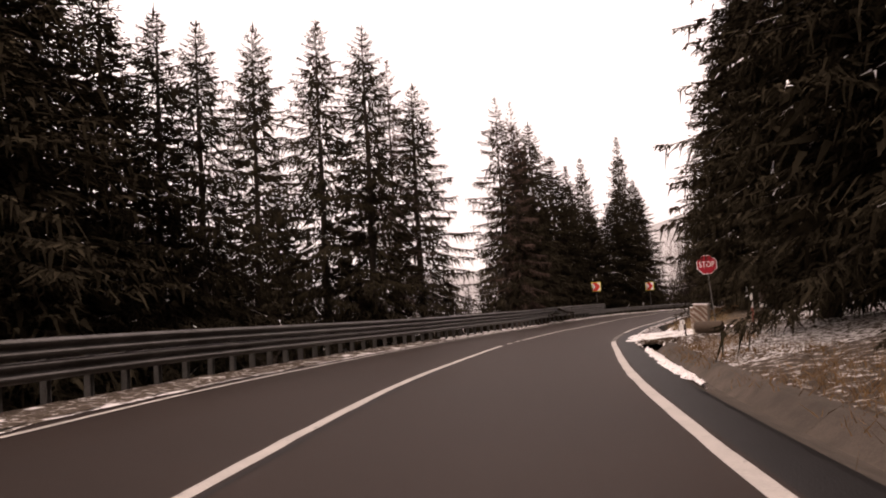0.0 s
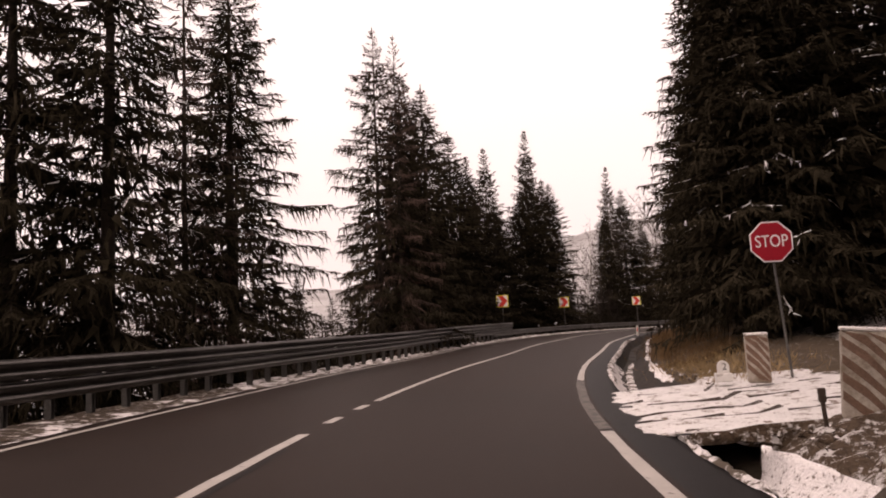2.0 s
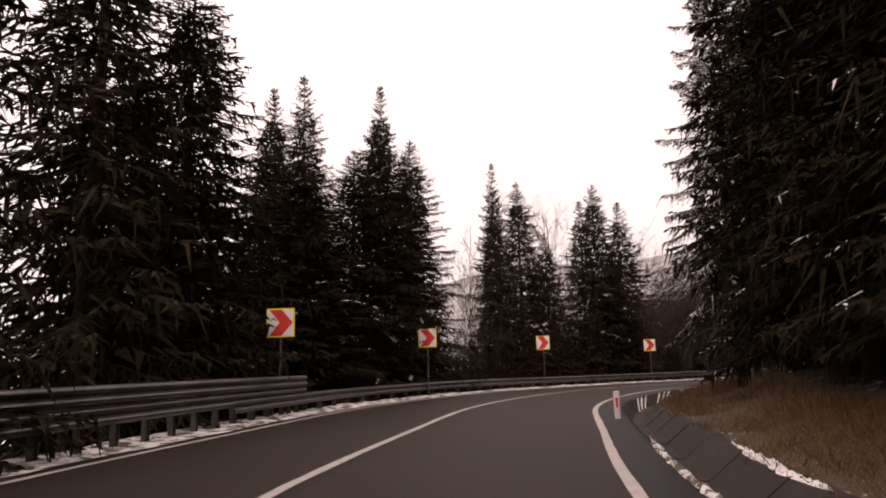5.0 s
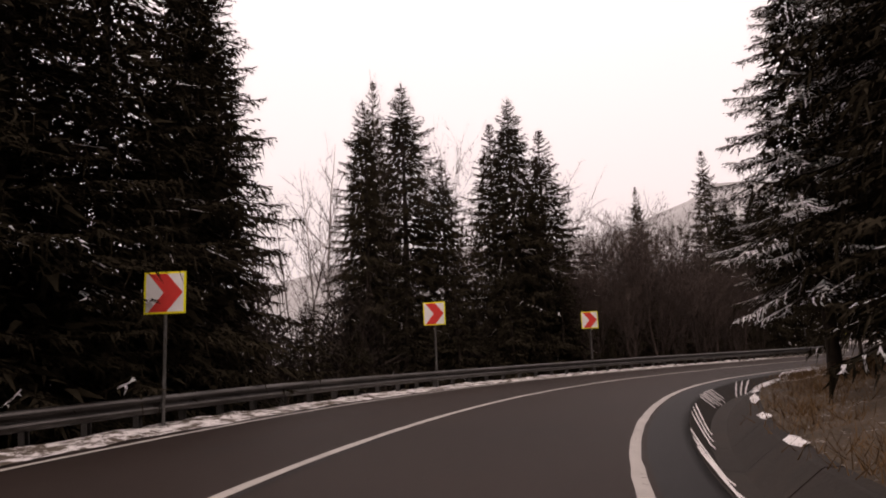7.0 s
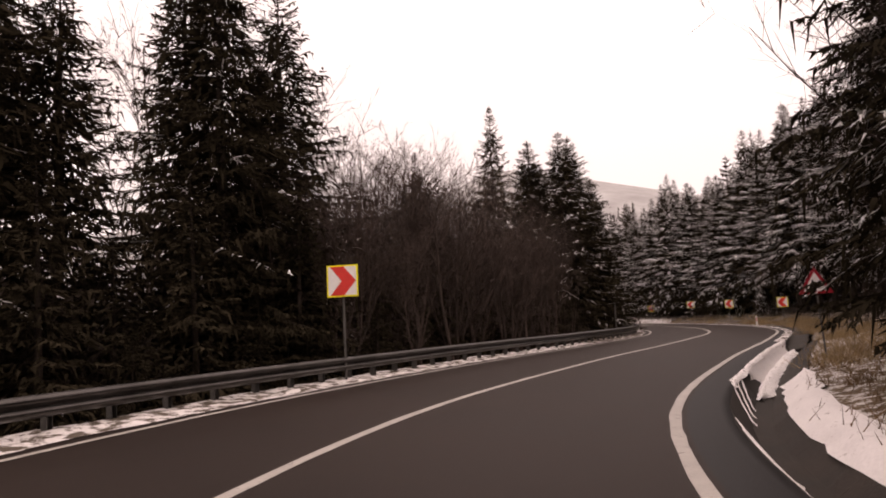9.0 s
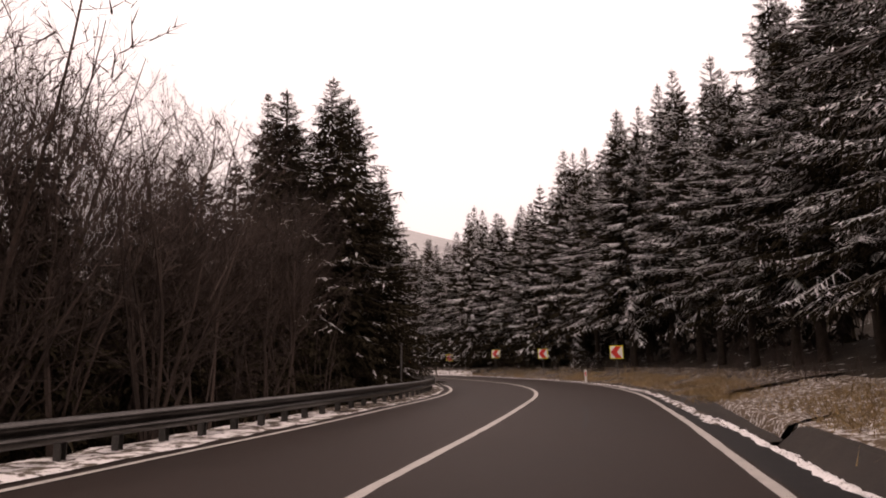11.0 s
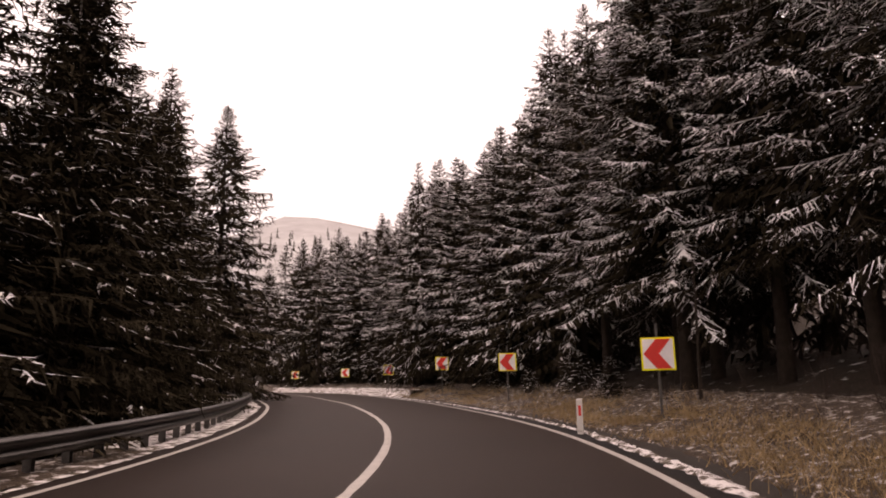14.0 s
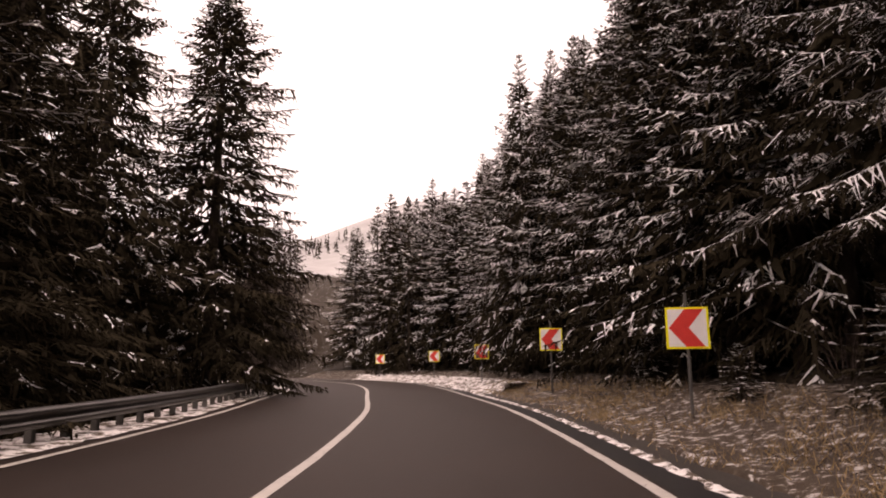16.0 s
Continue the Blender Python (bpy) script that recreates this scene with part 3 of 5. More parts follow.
# ---- snowy side road that bridges the ditch ----
def side_road():
    us, vs = np.arange(16.6, 22.61, 0.05), np.concatenate([np.array([3.9, 4.1, 4.3]), np.arange(4.6, 12.6, 0.35)])
    r = np.random.RandomState(41)
    ruts = ((17.75, 0.045), (18.3, 0.06), (19.3, 0.08), (19.75, 0.05), (20.4, 0.045))
    top, low, mud = [], [], {}
    for i, v in enumerate(vs):
        far = 22.6 if v > 5.4 else 21.4
        for k, u in enumerate(us):
            along = 16.6 + (u - 16.6) * (far - 16.6) / 6.0
            bend = 0.10 * math.sin(0.9 * v) + 0.03 * math.sin(3.1 * v)
            deep = max(max(0.0, 1 - abs(along - q - bend * (1 - 0.3 * n)) / (2.2 * w)) for n, (q, w) in enumerate(ruts))
            mud[i, k] = deep > 0.42 + 0.12 * r.randn() and math.sin(1.3 * v + 5 * along) > -0.85
            h = np.interp(v, [3.9, 4.3, 6, 10, 20], [-0.01, 0.03, 0.10, 0.38, 2.05]) - 0.035 * deep + 0.012 * math.sin(4 * along + 2 * v) + 0.008 * r.randn()
            edge = 0.10 * r.randn() if k in (0, len(us) - 1) else 0
            across = v + (0.05 * math.sin(u * 2.1) + 0.02 * math.sin(u * 7.7 + 1) if v < 4 else 0)
            top.append(on(along + 0.12 * (v - 4) + edge, across, h))
            low.append(on(along + 0.12 * (v - 4) + edge, across, h - 0.13))
    w, n = len(us), len(top)
    f = [(i * w + k, (i + 1) * w + k, (i + 1) * w + k + 1, i * w + k + 1) for i in range(len(vs) - 1) for k in range(w - 1)]
    index = [2 if mud[i, k] else 0 for i in range(len(vs) - 1) for k in range(w - 1)]
    g = [tuple(n + q for q in face[::-1]) for face in f]
    rim = [i for i in range(w)] + [i * w + w - 1 for i in range(1, len(vs))] + [(len(vs) - 1) * w + k for k in range(w - 2, -1, -1)] + [i * w for i in range(len(vs) - 2, 0, -1)]
    sides = [(rim[i], rim[(i + 1) % len(rim)], n + rim[(i + 1) % len(rim)], n + rim[i]) for i in range(len(rim))]
    ob = new("side_road", raw_mesh("side_road", top + low, f + g + sides, [TRACK_SNOW, RUBBLE, MUD], index + [1] * (len(g) + len(sides)), True))
    return tagged(ob, "snow-covered forest track with dark ruts joining the road over a culvert", "side road", kind="structure")


side_road()


def culvert_mouth():
    """The earth face under the track with a round hole, and the pipe that runs from it."""
    r = np.random.RandomState(43)
    e = tagged(empty("culvert"), "round culvert mouth in an earth face under the track", "culvert")
    n, c, depth = 36, 4.60, -0.33
    rings = []
    for k, grow in enumerate((0.0, 0.10, 0.35, 0.7, 1.0)):
        ring = []
        for q in range(n):
            a = 2 * math.pi * q / n
            hole_d, hole_h = 0.42 * math.cos(a), 0.26 * math.sin(a)
            m = max(abs(math.cos(a)) / 0.85, abs(math.sin(a)) / 0.37)
            out_d, out_h = math.cos(a) / m * (1.0 if math.cos(a) > 0 else 0.5), math.sin(a) / m
            rim = 1 + 0.10 * math.sin(3 * a + 1) + 0.06 * r.randn()
            d = hole_d * rim * (1 - grow) + out_d * grow
            h = hole_h * rim * (1 - grow) + out_h * grow
            ring.append(on(16.72 - 0.10 * math.sin(math.pi * grow) - 0.05 * r.rand() * (0 < k < 4) + 0.15 * max(0.0, h) * grow, c + d, depth + h))
        rings.append(ring)
    v = [p for ring in rings for p in ring]
    f = [(k * n + q, k * n + (q + 1) % n, (k + 1) * n + (q + 1) % n, (k + 1) * n + q) for k in range(4) for q in range(n)]
    face = new("earth_face", raw_mesh("earth_face", v, f, [RUBBLE]))
    v = [on(s, c + wide * math.cos(2 * math.pi * q / n), depth + 0.62 * wide * math.sin(2 * math.pi * q / n)) for s, wide in ((16.74, 0.44), (18.8, 0.44), (21.1, 0.44), (21.1, 0.01)) for q in range(n)]
    f = [(k * n + q, k * n + (q + 1) % n, (k + 1) * n + (q + 1) % n, (k + 1) * n + q) for k in range(3) for q in range(n)]
    tube = new("tube", raw_mesh("tube", v, f, [WET_CONCRETE], smooth=True))
    for ob in (face, tube):
        ob.parent = e
    return e


culvert_mouth()


# ---- guardrails ----
def rail_offset(s):
    return float(np.interp(s, [-24, 2, 12, 22, 34, 45, 54, 58, 73, 85, 100, 130, 190], [-5.1, -5.1, -4.9, -4.5, -4.2, -4.3, -4.55, -4.85, -4.7, -4.5, -4.3, -4.25, -4.25]))


WAVE = [(0.0, 0.0), (0.02, 0.012), (0.075, 0.045), (0.08, 0.075), (0.075, 0.10), (0.005, 0.135), (0.0, 0.155), (0.005, 0.175), (0.075, 0.21), (0.08, 0.235), (0.075, 0.265), (0.02, 0.298), (0.0, 0.31)]


def beam(s_from, s_to, low, parent, twist=0.0, inset=0.0):
    ss = np.linspace(s_from, s_to + 0.16, 6)
    ring = WAVE + [(o - 0.012, z) for o, z in WAVE[::-1]]
    n = len(ring)
    verts = [on(s, rail_offset(s) + o + inset, low + z + twist * (s - s_from)) for s in ss for o, z in ring]
    faces = [(i * n + k, i * n + (k + 1) % n, (i + 1) * n + (k + 1) % n, (i + 1) * n + k) for i in range(len(ss) - 1) for k in range(n)]
    ob = new("beam", raw_mesh("beam", verts, [f[::-1] for f in faces], [STEEL], smooth=True))
    ob.parent = parent
    return ob


def post_mesh(top):
    bm = bmesh.new()
    for size, at in (((0.012, 0.10, top + 0.5), (-0.05, 0)), ((0.11, 0.012, top + 0.5), (0, 0.045)), ((0.11, 0.012, top + 0.5), (0, -0.045))):
        box(bm, size, Matrix.Translation((*at, (top - 0.5) / 2)))
    box(bm, (0.16, 0.07, 0.10), Matrix.Translation((0.06, 0, top - 0.16)))
    data = bpy.data.meshes.new("post")
    bm.to_mesh(data)
    bm.free()
    data.materials.append(POST_STEEL)
    return data


def guardrail(s_from, s_to, spacing, lows, top, label):
    g = tagged(empty("guardrail"), label, "guardrail", "guardrails along the road")
    data = post_mesh(top)
    for low in lows:
        for s in np.arange(s_from, s_to - 0.5, 4.0):
            beam(s, min(s + 4.0, s_to), low + 0.006 * (int(s) % 2), g, inset=0.0 if low < 0.5 else 0.03)
    for s in np.arange(s_from + 0.3, s_to, spacing):
        p = on(s, rail_offset(s) - 0.14)
        ob = new("post", data)
        ob.matrix_world = pose(p.x, p.y, p.z, 1.2 * rng.randn(), 1.0 * rng.randn(), heading(s) + 2 * rng.randn())
        ob.parent = g
    return g


guardrail(S0, 53.8, 0.86, (0.40, 0.73), 1.02, "tall double-beam galvanised guardrail on close steel posts")
guardrail(50.0, S1 - 4, 1.0, (0.25,), 0.52, "low single-beam galvanised guardrail on steel posts")


# ---- signs ----
def chevron_sign(x, y, z, left, view, above=0.0, lean=0.0, faded=False, k=0.385):
    """A square curve board: its middle at (x, y, z)."""
    base = floor_at(x, y)
    base = min(base, z - 1.0)
    yaw = heading(view)
    e = tagged(empty("chevron_sign", (x, y, base - 0.2), yaw), "white square sign with red chevron and yellow border on post" if not faded else "browned square sign with red chevron on steel post", "road sign", "chevron signs round the bends")
    hz = z - base + 0.2
    sq = [(-k, hz - k), (k, hz - k), (k, hz + k), (-k, hz + k)]
    board = part("back_board", plate(bmesh.new(), sq, 0.02), SIGN_YELLOW, e, "fluorescent yellow border")
    i = k - 0.035
    part("panel", plate(bmesh.new(), [(-i, hz - i), (i, hz - i), (i, hz + i), (-i, hz + i)], 0.004, Matrix.Translation((0, -0.0125, 0))), SIGN_WHITE if not faded else STRIPE, board, "white reflective sheet" if not faded else "browned sheet")
    f = -1 if left else 1
    a = [(-0.86 * i, i), (0.11 * i, i), (0.96 * i, 0), (0.11 * i, -i), (-0.86 * i, -i), (-0.06 * i, 0)]
    out = [(f * u, hz + w) for u, w in a]
    part("chevron", plate(bmesh.new(), out if f > 0 else out[::-1], 0.004, Matrix.Translation((0, -0.0165, 0))), RED, board, "red chevron")
    post = part("post", rod(bmesh.new(), (0, 0.045, -0.3), (lean, 0.045, hz + 0.30 + above), 0.03, sides=10), POST_STEEL, e)
    for dz in (-0.22, 0.22):
        part("bracket", box(bmesh.new(), (0.16, 0.03, 0.05), Matrix.Translation((0, 0.026, hz + dz))), POST_STEEL, post)
    return e


for x, y, z, view in ((10.76, 53.59, 2.52, 38), (17.47, 62.48, 2.49, 50), (26.38, 69.76, 2.50, 62), (36.40, 74.22, 2.40, 70)):
    chevron_sign(x, y, z, False, view)
for x, y, z, view, above, faded in ((77.11, 77.83, 1.57, 106, 0.35, False), (87.2, 85.68, 1.72, 118, 0.3, False), (94.35, 92.58, 1.91, 126, 0.25, False), (102.87, 101.58, 1.78, 134, 0.0, True), (109.82, 110.58, 1.73, 142, 0.0, False), (114.25, 119.97, 1.67, 148, 0.0, False)):
    chevron_sign(x, y, z, True, view, above, 0.0, faded, 0.35)


def text_mesh(words, size):
    curve = bpy.data.curves.new("lettering", "FONT")
    curve.body, curve.size, curve.extrude = words, size, 0.003
    curve.align_x, curve.align_y = "CENTER", "CENTER"
    ob = bpy.data.objects.new("lettering", curve)
    scene.collection.objects.link(ob)
    bpy.context.view_layer.update()
    data = bpy.data.meshes.new_from_object(ob.evaluated_get(bpy.context.evaluated_depsgraph_get()))
    bpy.data.objects.remove(ob)
    return data


def lettering(words, size, mat, parent, m, wide=1.0):
    data = text_mesh(words, size)
    data.materials.clear()
    data.materials.append(mat)
    ob = new("lettering", data)
    ob.parent = parent
    ob.matrix_basis = m @ pose(0, 0, 0, 90) @ Matrix.Diagonal((wide, 1, 1, 1))
    return ob


def stop_sign(x, y, z, yaw):
    base = floor_at(x, y)
    e = tagged(empty("stop_sign", (x, y, base), yaw), "red octagonal stop sign with white rim on a leaning post", "road sign")
    hz = z - base
    def ring(r, y_off):
        return plate(bmesh.new(), [(r * math.cos(radians(22.5 + 45 * k)), hz + r * math.sin(radians(22.5 + 45 * k))) for k in range(8)], 0.006, Matrix.Translation((0, y_off, 0)))
    part("rim", ring(0.355, 0), SIGN_WHITE, e, "white rim")
    face = part("face", ring(0.33, -0.006), STOP_RED, e, "red face")
    lettering("STOP", 0.28, SIGN_WHITE, face, Matrix.Translation((0, -0.014, hz)), 0.76)
    part("post", rod(bmesh.new(), (0.15, 0.04, -0.3), (-0.02, 0.04, hz + 0.35), 0.021), POST_STEEL, e)
    return e


stop_sign(8.56, 20.74, 2.29, heading(12) - 4)


def triangle_sign(x, y, z, yaw):
    base = floor_at(x, y)
    e = tagged(empty("triangle_sign", (x, y, base), yaw), "red-rimmed triangular sign warning of a double bend", "road sign")
    hz = z - base - 0.08
    def tri(r, off):
        return plate(bmesh.new(), [(r * math.sin(radians(120 * k)), hz + r * math.cos(radians(120 * k))) for k in (0, 2, 1)], 0.006, Matrix.Translation((0, off, 0)))
    part("rim", tri(0.415, 0), STOP_RED, e, "red rim")
    face = part("face", tri(0.29, -0.006), SIGN_WHITE, e, "white face")
    bend = [(0.105, -0.105), (0.062, -0.105), (0.062, -0.01), (0.045, 0.012), (-0.02, 0.0), (-0.04, -0.02), (-0.068, 0.0), (-0.085, 0.045), (-0.08, 0.115), (-0.035, 0.13), (-0.03, 0.06), (-0.01, 0.045), (0.04, 0.055), (0.085, 0.045), (0.105, 0.01)]
    part("bend_symbol", plate(bmesh.new(), [(u * 0.9, hz + w * 0.9) for u, w in bend[::-1]], 0.004, Matrix.Translation((0, -0.011, 0))), BLACK, face, "black bent arrow")
    part("post", rod(bmesh.new(), (0.10, 0.03, -0.3), (0.0, 0.03, hz + 0.36), 0.02), POST_STEEL, e)
    return e


triangle_sign(43.51, 65.88, 1.80, heading(79) - 3)


def marker_post(x, y, top, yaw):
    base = floor_at(x, y)
    e = tagged(empty("marker_post", (x, y, top - 0.95), yaw), "white plastic roadside post with a red reflector", "marker post", "roadside marker posts")
    bm = box(bmesh.new(), (0.12, 0.09, 1.25), Matrix.Translation((0, 0, 0.325)), 0.02)
    body = part("body", bm, WHITE_PAINT, e)
    part("reflector", box(bmesh.new(), (0.055, 0.008, 0.20), Matrix.Translation((0, -0.048, 0.72)), 0.002), RED, body, "red reflector")
    return e


marker_post(17.27, 47.76, 0.62, heading(44))
marker_post(75.64, 79.16, 0.68, heading(112))


# ---- junction furniture ----
def striped_block(x, y, base, size, yaw, tilt=0.0):
    w, t, h = size
    e = tagged(empty("concrete_block", (x, y, base - 0.05), yaw), "upright concrete slab painted with faded diagonal stripes, snow on top", "concrete block", "striped blocks at the track")
    e.rotation_euler[1] += tilt
    body = part("body", box(bmesh.new(), size, Matrix.Translation((0, 0, h / 2)), 0.03), DIRTY_WHITE, e)
    for k in range(6):
        z0 = h * (k - 0.8) / 5
        wave = 0.02 * (k % 2)
        pts = [(-w / 2 + 0.012, z0 + 0.34), (0, z0 + 0.17 + wave), (w / 2 - 0.012, z0 - 0.02), (w / 2 - 0.012, z0 + 0.06), (0, z0 + 0.27 + wave), (-w / 2 + 0.012, z0 + 0.43)]
        pts = [(u, min(max(v, 0.02), h - 0.01)) for u, v in pts]
        if max(v for u, v in pts) - min(v for u, v in pts) > 0.05:
            part("stripe", plate(bmesh.new(), pts, 0.004, Matrix.Translation((0, -t / 2 - 0.003, 0))), STRIPE, body)
    part("snow_cap", box(bmesh.new(), (w * 1.02, t * 1.05, 0.035), Matrix.Translation((0, 0, h + 0.012)), 0.012), SNOW, e, "thin snow")
    return e


striped_block(7.90, 20.35, 0.17, (0.33, 0.20, 0.72), heading(16) - 16)
striped_block(6.90, 16.88, 0.14, (0.43, 0.24, 0.88), heading(12) - 24, radians(4))


def kilometre_stone(x, y, base, yaw):
    e = tagged(empty("kilometre_stone", (x, y, base - 0.03), yaw), "small white round-topped milestone on a plinth", "milestone")
    out = [(-0.15, 0), (0.15, 0), (0.15, 0.42)] + [(0.15 * math.cos(radians(a)), 0.42 + 0.15 * math.sin(radians(a))) for a in range(15, 166, 15)] + [(-0.15, 0.42)]
    stone = part("stone", plate(bmesh.new(), out, 0.16), WHITE_PAINT, e)
    part("plinth", box(bmesh.new(), (0.44, 0.34, 0.22), Matrix.Translation((0, 0, 0.11)), 0.02), WHITE_PAINT, e)
    lettering("2", 0.26, BLACK, stone, Matrix.Translation((0.02, -0.085, 0.40)))
    e.scale = (0.56, 0.56, 0.56)
    return e


kilometre_stone(7.55, 20.75, 0.16, heading(17) - 6)


def pipe(x, y, z, yaw):
    """A short concrete pipe lying on its side."""
    e = tagged(empty("concrete_pipe", (x, y, z), yaw), "short concrete pipe lying on the snowy ground", "concrete pipe")
    bm = bmesh.new()
    n = 20
    rings = []
    for yy, r in ((-0.36, 0.16), (0.36, 0.16), (0.36, 0.125), (-0.36, 0.125)):
        rings.append([bm.verts.new((yy, r * math.cos(2 * math.pi * k / n), r * math.sin(2 * math.pi * k / n))) for k in range(n)])
    for a in range(4):
        for k in range(n):
            bm.faces.new((rings[a][k], rings[a][(k + 1) % n], rings[(a + 1) % 4][(k + 1) % n], rings[(a + 1) % 4][k]))
    bmesh.ops.recalc_face_normals(bm, faces=bm.faces[:])
    part("body", bm, PIPE, e)
    return e


pipe(6.78, 15.85, 0.36, -37)


def forest_gate():
    """A pole barrier across the track."""
    a, b = Vector((9.3, 19.1, 0)), Vector((8.45, 16.25, 0))
    za, zb = floor_at(a.x, a.y), floor_at(b.x, b.y)
    e = tagged(empty("pole_barrier", (a.x, a.y, za)), "red and white pole barrier on a wooden post, snow on top", "barrier")
    inv = Matrix.Translation((-a.x, -a.y, -za))
    def place(bm):
        bmesh.ops.transform(bm, matrix=inv, verts=bm.verts[:])
        return bm
    top = 1.26
    part("stand", place(rod(bmesh.new(), (a.x, a.y, za - 0.2), (a.x, a.y, top), 0.035)), BRICK_RED, e, "red steel stand")
    part("stand_top", place(rod(bmesh.new(), (a.x, a.y, top - 0.5), (a.x, a.y, top + 0.01), 0.039)), WHITE_PAINT, e, "white upper end")
    part("timber_post", place(box(bmesh.new(), (0.15, 0.15, top + 0.45 - zb), Matrix.Translation((b.x, b.y, (top - 0.05 + zb) / 2)), 0.02)), WOOD, e, "weathered timber post")
    part("white_band", place(box(bmesh.new(), (0.158, 0.158, 0.16), Matrix.Translation((b.x, b.y, top - 0.38)), 0.02)), WHITE_PAINT, e, "white painted band")
    way = (b - a).normalized()
    start = a - way * 0.35
    for k in range(8):
        p, q = start + way * (0.7 * k), start + way * (0.7 * (k + 1))
        part("pole_section", place(rod(bmesh.new(), (p.x, p.y, top + 0.10), (q.x, q.y, top + 0.10), 0.020)), WHITE_PAINT if k % 2 else BRICK_RED, e)
        part("snow_on_pole", place(rod(bmesh.new(), (p.x, p.y, top + 0.128), (q.x, q.y, top + 0.118), 0.013, sides=6)), SNOW, e, "line of snow")
    return e


forest_gate()


def stake(x, y, base, height, lean):
    e = tagged(empty("stake", (x, y, base - 0.15), heading(15)), "thin dark wooden stake driven into the rubble", "stake")
    part("shaft", rod(bmesh.new(), (0, 0, -0.1), (lean, 0, height), 0.022, sides=7), WOOD, e)
    part("head", box(bmesh.new(), (0.07, 0.05, 0.14), Matrix.Translation((lean, 0, height + 0.02)), 0.015), WOOD, e, "dark knob")
    return e


stake(6.45, 16.85, 0.22, 0.27, -0.02)


def dead_trunk(x, y, height, lean):
    base = floor_at(x, y)
    e = tagged(empty("dead_trunk", (x, y, base - 0.1), 30), "thin dead bare trunk standing on the grassy bank", "dead tree")
    shaft = part("shaft", rod(bmesh.new(), (0, 0, -0.2), (lean, 0, height), 0.05, 0.022, sides=8), BARK, e)
    for z, a in ((0.45, 20), (0.6, 140), (0.74, 250), (0.86, 80)):
        p = Vector((lean * z, 0, height * z))
        part("stub", rod(bmesh.new(), p, p + Vector((0.28 * math.cos(radians(a)), 0.28 * math.sin(radians(a)), 0.12)), 0.014, 0.004, sides=5), BARK, shaft)
    return e


dead_trunk(78.86, 77.3, 3.6, -0.25)


def plain_post(x, y, top):
    """The post of a sign that faces the other way, seen edge on."""
    base = floor_at(x, y)
    e = tagged(empty("sign_post", (x, y, base - 0.2), heading(110)), "thin grey steel post behind the guardrail", "post")
    part("shaft", rod(bmesh.new(), (0, 0, -0.2), (0.03, 0, top - base + 0.2), 0.03), POST_STEEL, e)
    part("cap", rod(bmesh.new(), (0.03, 0, top - base + 0.2), (0.03, 0, top - base + 0.22), 0.034), POST_STEEL, e)
    return e


plain_post(62.6, 82.5, 1.95)


def rubble_stones(spots, seed, label):
    """Loose lumps of earth and stone."""
    r = np.random.RandomState(seed)
    verts, faces, index = [], [], []
    for s_, d_, h_, size in spots:
        c = np.array(on(s_, d_, h_))
        bm = bmesh.new()
        bmesh.ops.create_icosphere(bm, subdivisions=1, radius=1.0)
        o = len(verts)
        k = size * r.uniform(0.6, 1.3, 3)
        for v in bm.verts:
            verts.append(c + np.array(v.co) * k * r.uniform(0.7, 1.25))
        snowy = r.rand() < 0.3
        for f in bm.faces:
            faces.append(tuple(o + v.index for v in f.verts))
            index.append(1 if snowy and f.normal.z > 0.3 else 0)
        bm.free()
    return tagged(new("rubble", raw_mesh("rubble", verts, faces, [RUBBLE, SNOW], index)), label, "rubble", kind="stuff")


rub = np.random.RandomState(71)
rubble_stones([(rub.uniform(16.3, 17.0), rub.uniform(5.2, 7.0), rub.uniform(0.0, 0.06), rub.uniform(0.015, 0.04)) for _ in range(120)] + [(rub.uniform(16.5, 16.8), rub.uniform(4.2, 5.2), rub.uniform(-0.04, 0.02), rub.uniform(0.012, 0.03)) for _ in range(40)] + [(rub.uniform(13.2, 16.8), d, 0.16 * (d - 5.3) - 0.02, rub.uniform(0.015, 0.05)) for d in rub.uniform(5.3, 6.9, 260)], 72, "lumps of earth and stone round the culvert mouth")
rubble_stones([(rub.uniform(21.4, 25.5), rub.uniform(5.4, 6.8), 0.06, rub.uniform(0.02, 0.06)) for _ in range(90)], 73, "stones and clods behind the milestone")


# ---- trees ----
def slivers_from(base, way, side, length, width):
    """Slim pointed slivers from arrays of base points, ways and sideways ways."""
    w = side * (width * 0.5)[:, None]
    v = np.stack([base - w, base + w, base + way * length[:, None]], 1)
    return v.reshape(-1, 3)


def unit(a):
    return a / np.maximum(np.linalg.norm(a, axis=1), 1e-6)[:, None]


def trunk_mesh(height, r0, seed, mat, sides=7, bend=0.15):
    r = np.random.RandomState(seed)
    n = 9
    t = np.linspace(0, 1, n)
    cx, cy = np.cumsum(r.randn(n)) * bend / n, np.cumsum(r.randn(n)) * bend / n
    rad = r0 * (1 - t) ** 0.85 + 0.012
    rad[0] *= 1.35
    a = np.linspace(0, 2 * math.pi, sides, endpoint=False)
    v = np.stack([np.stack([cx[i] + rad[i] * np.cos(a), cy[i] + rad[i] * np.sin(a), np.full(sides, -0.8 + t[i] * (height * 0.985 + 0.8))], 1) for i in range(n)]).reshape(-1, 3)
    f = [q for i in range(n - 1) for k in range(sides) for q in ((i * sides + k, i * sides + (k + 1) % sides, (i + 1) * sides + (k + 1) % sides), (i * sides + k, (i + 1) * sides + (k + 1) % sides, (i + 1) * sides + k))]
    return raw_mesh("trunk", v, f, [mat], smooth=True)


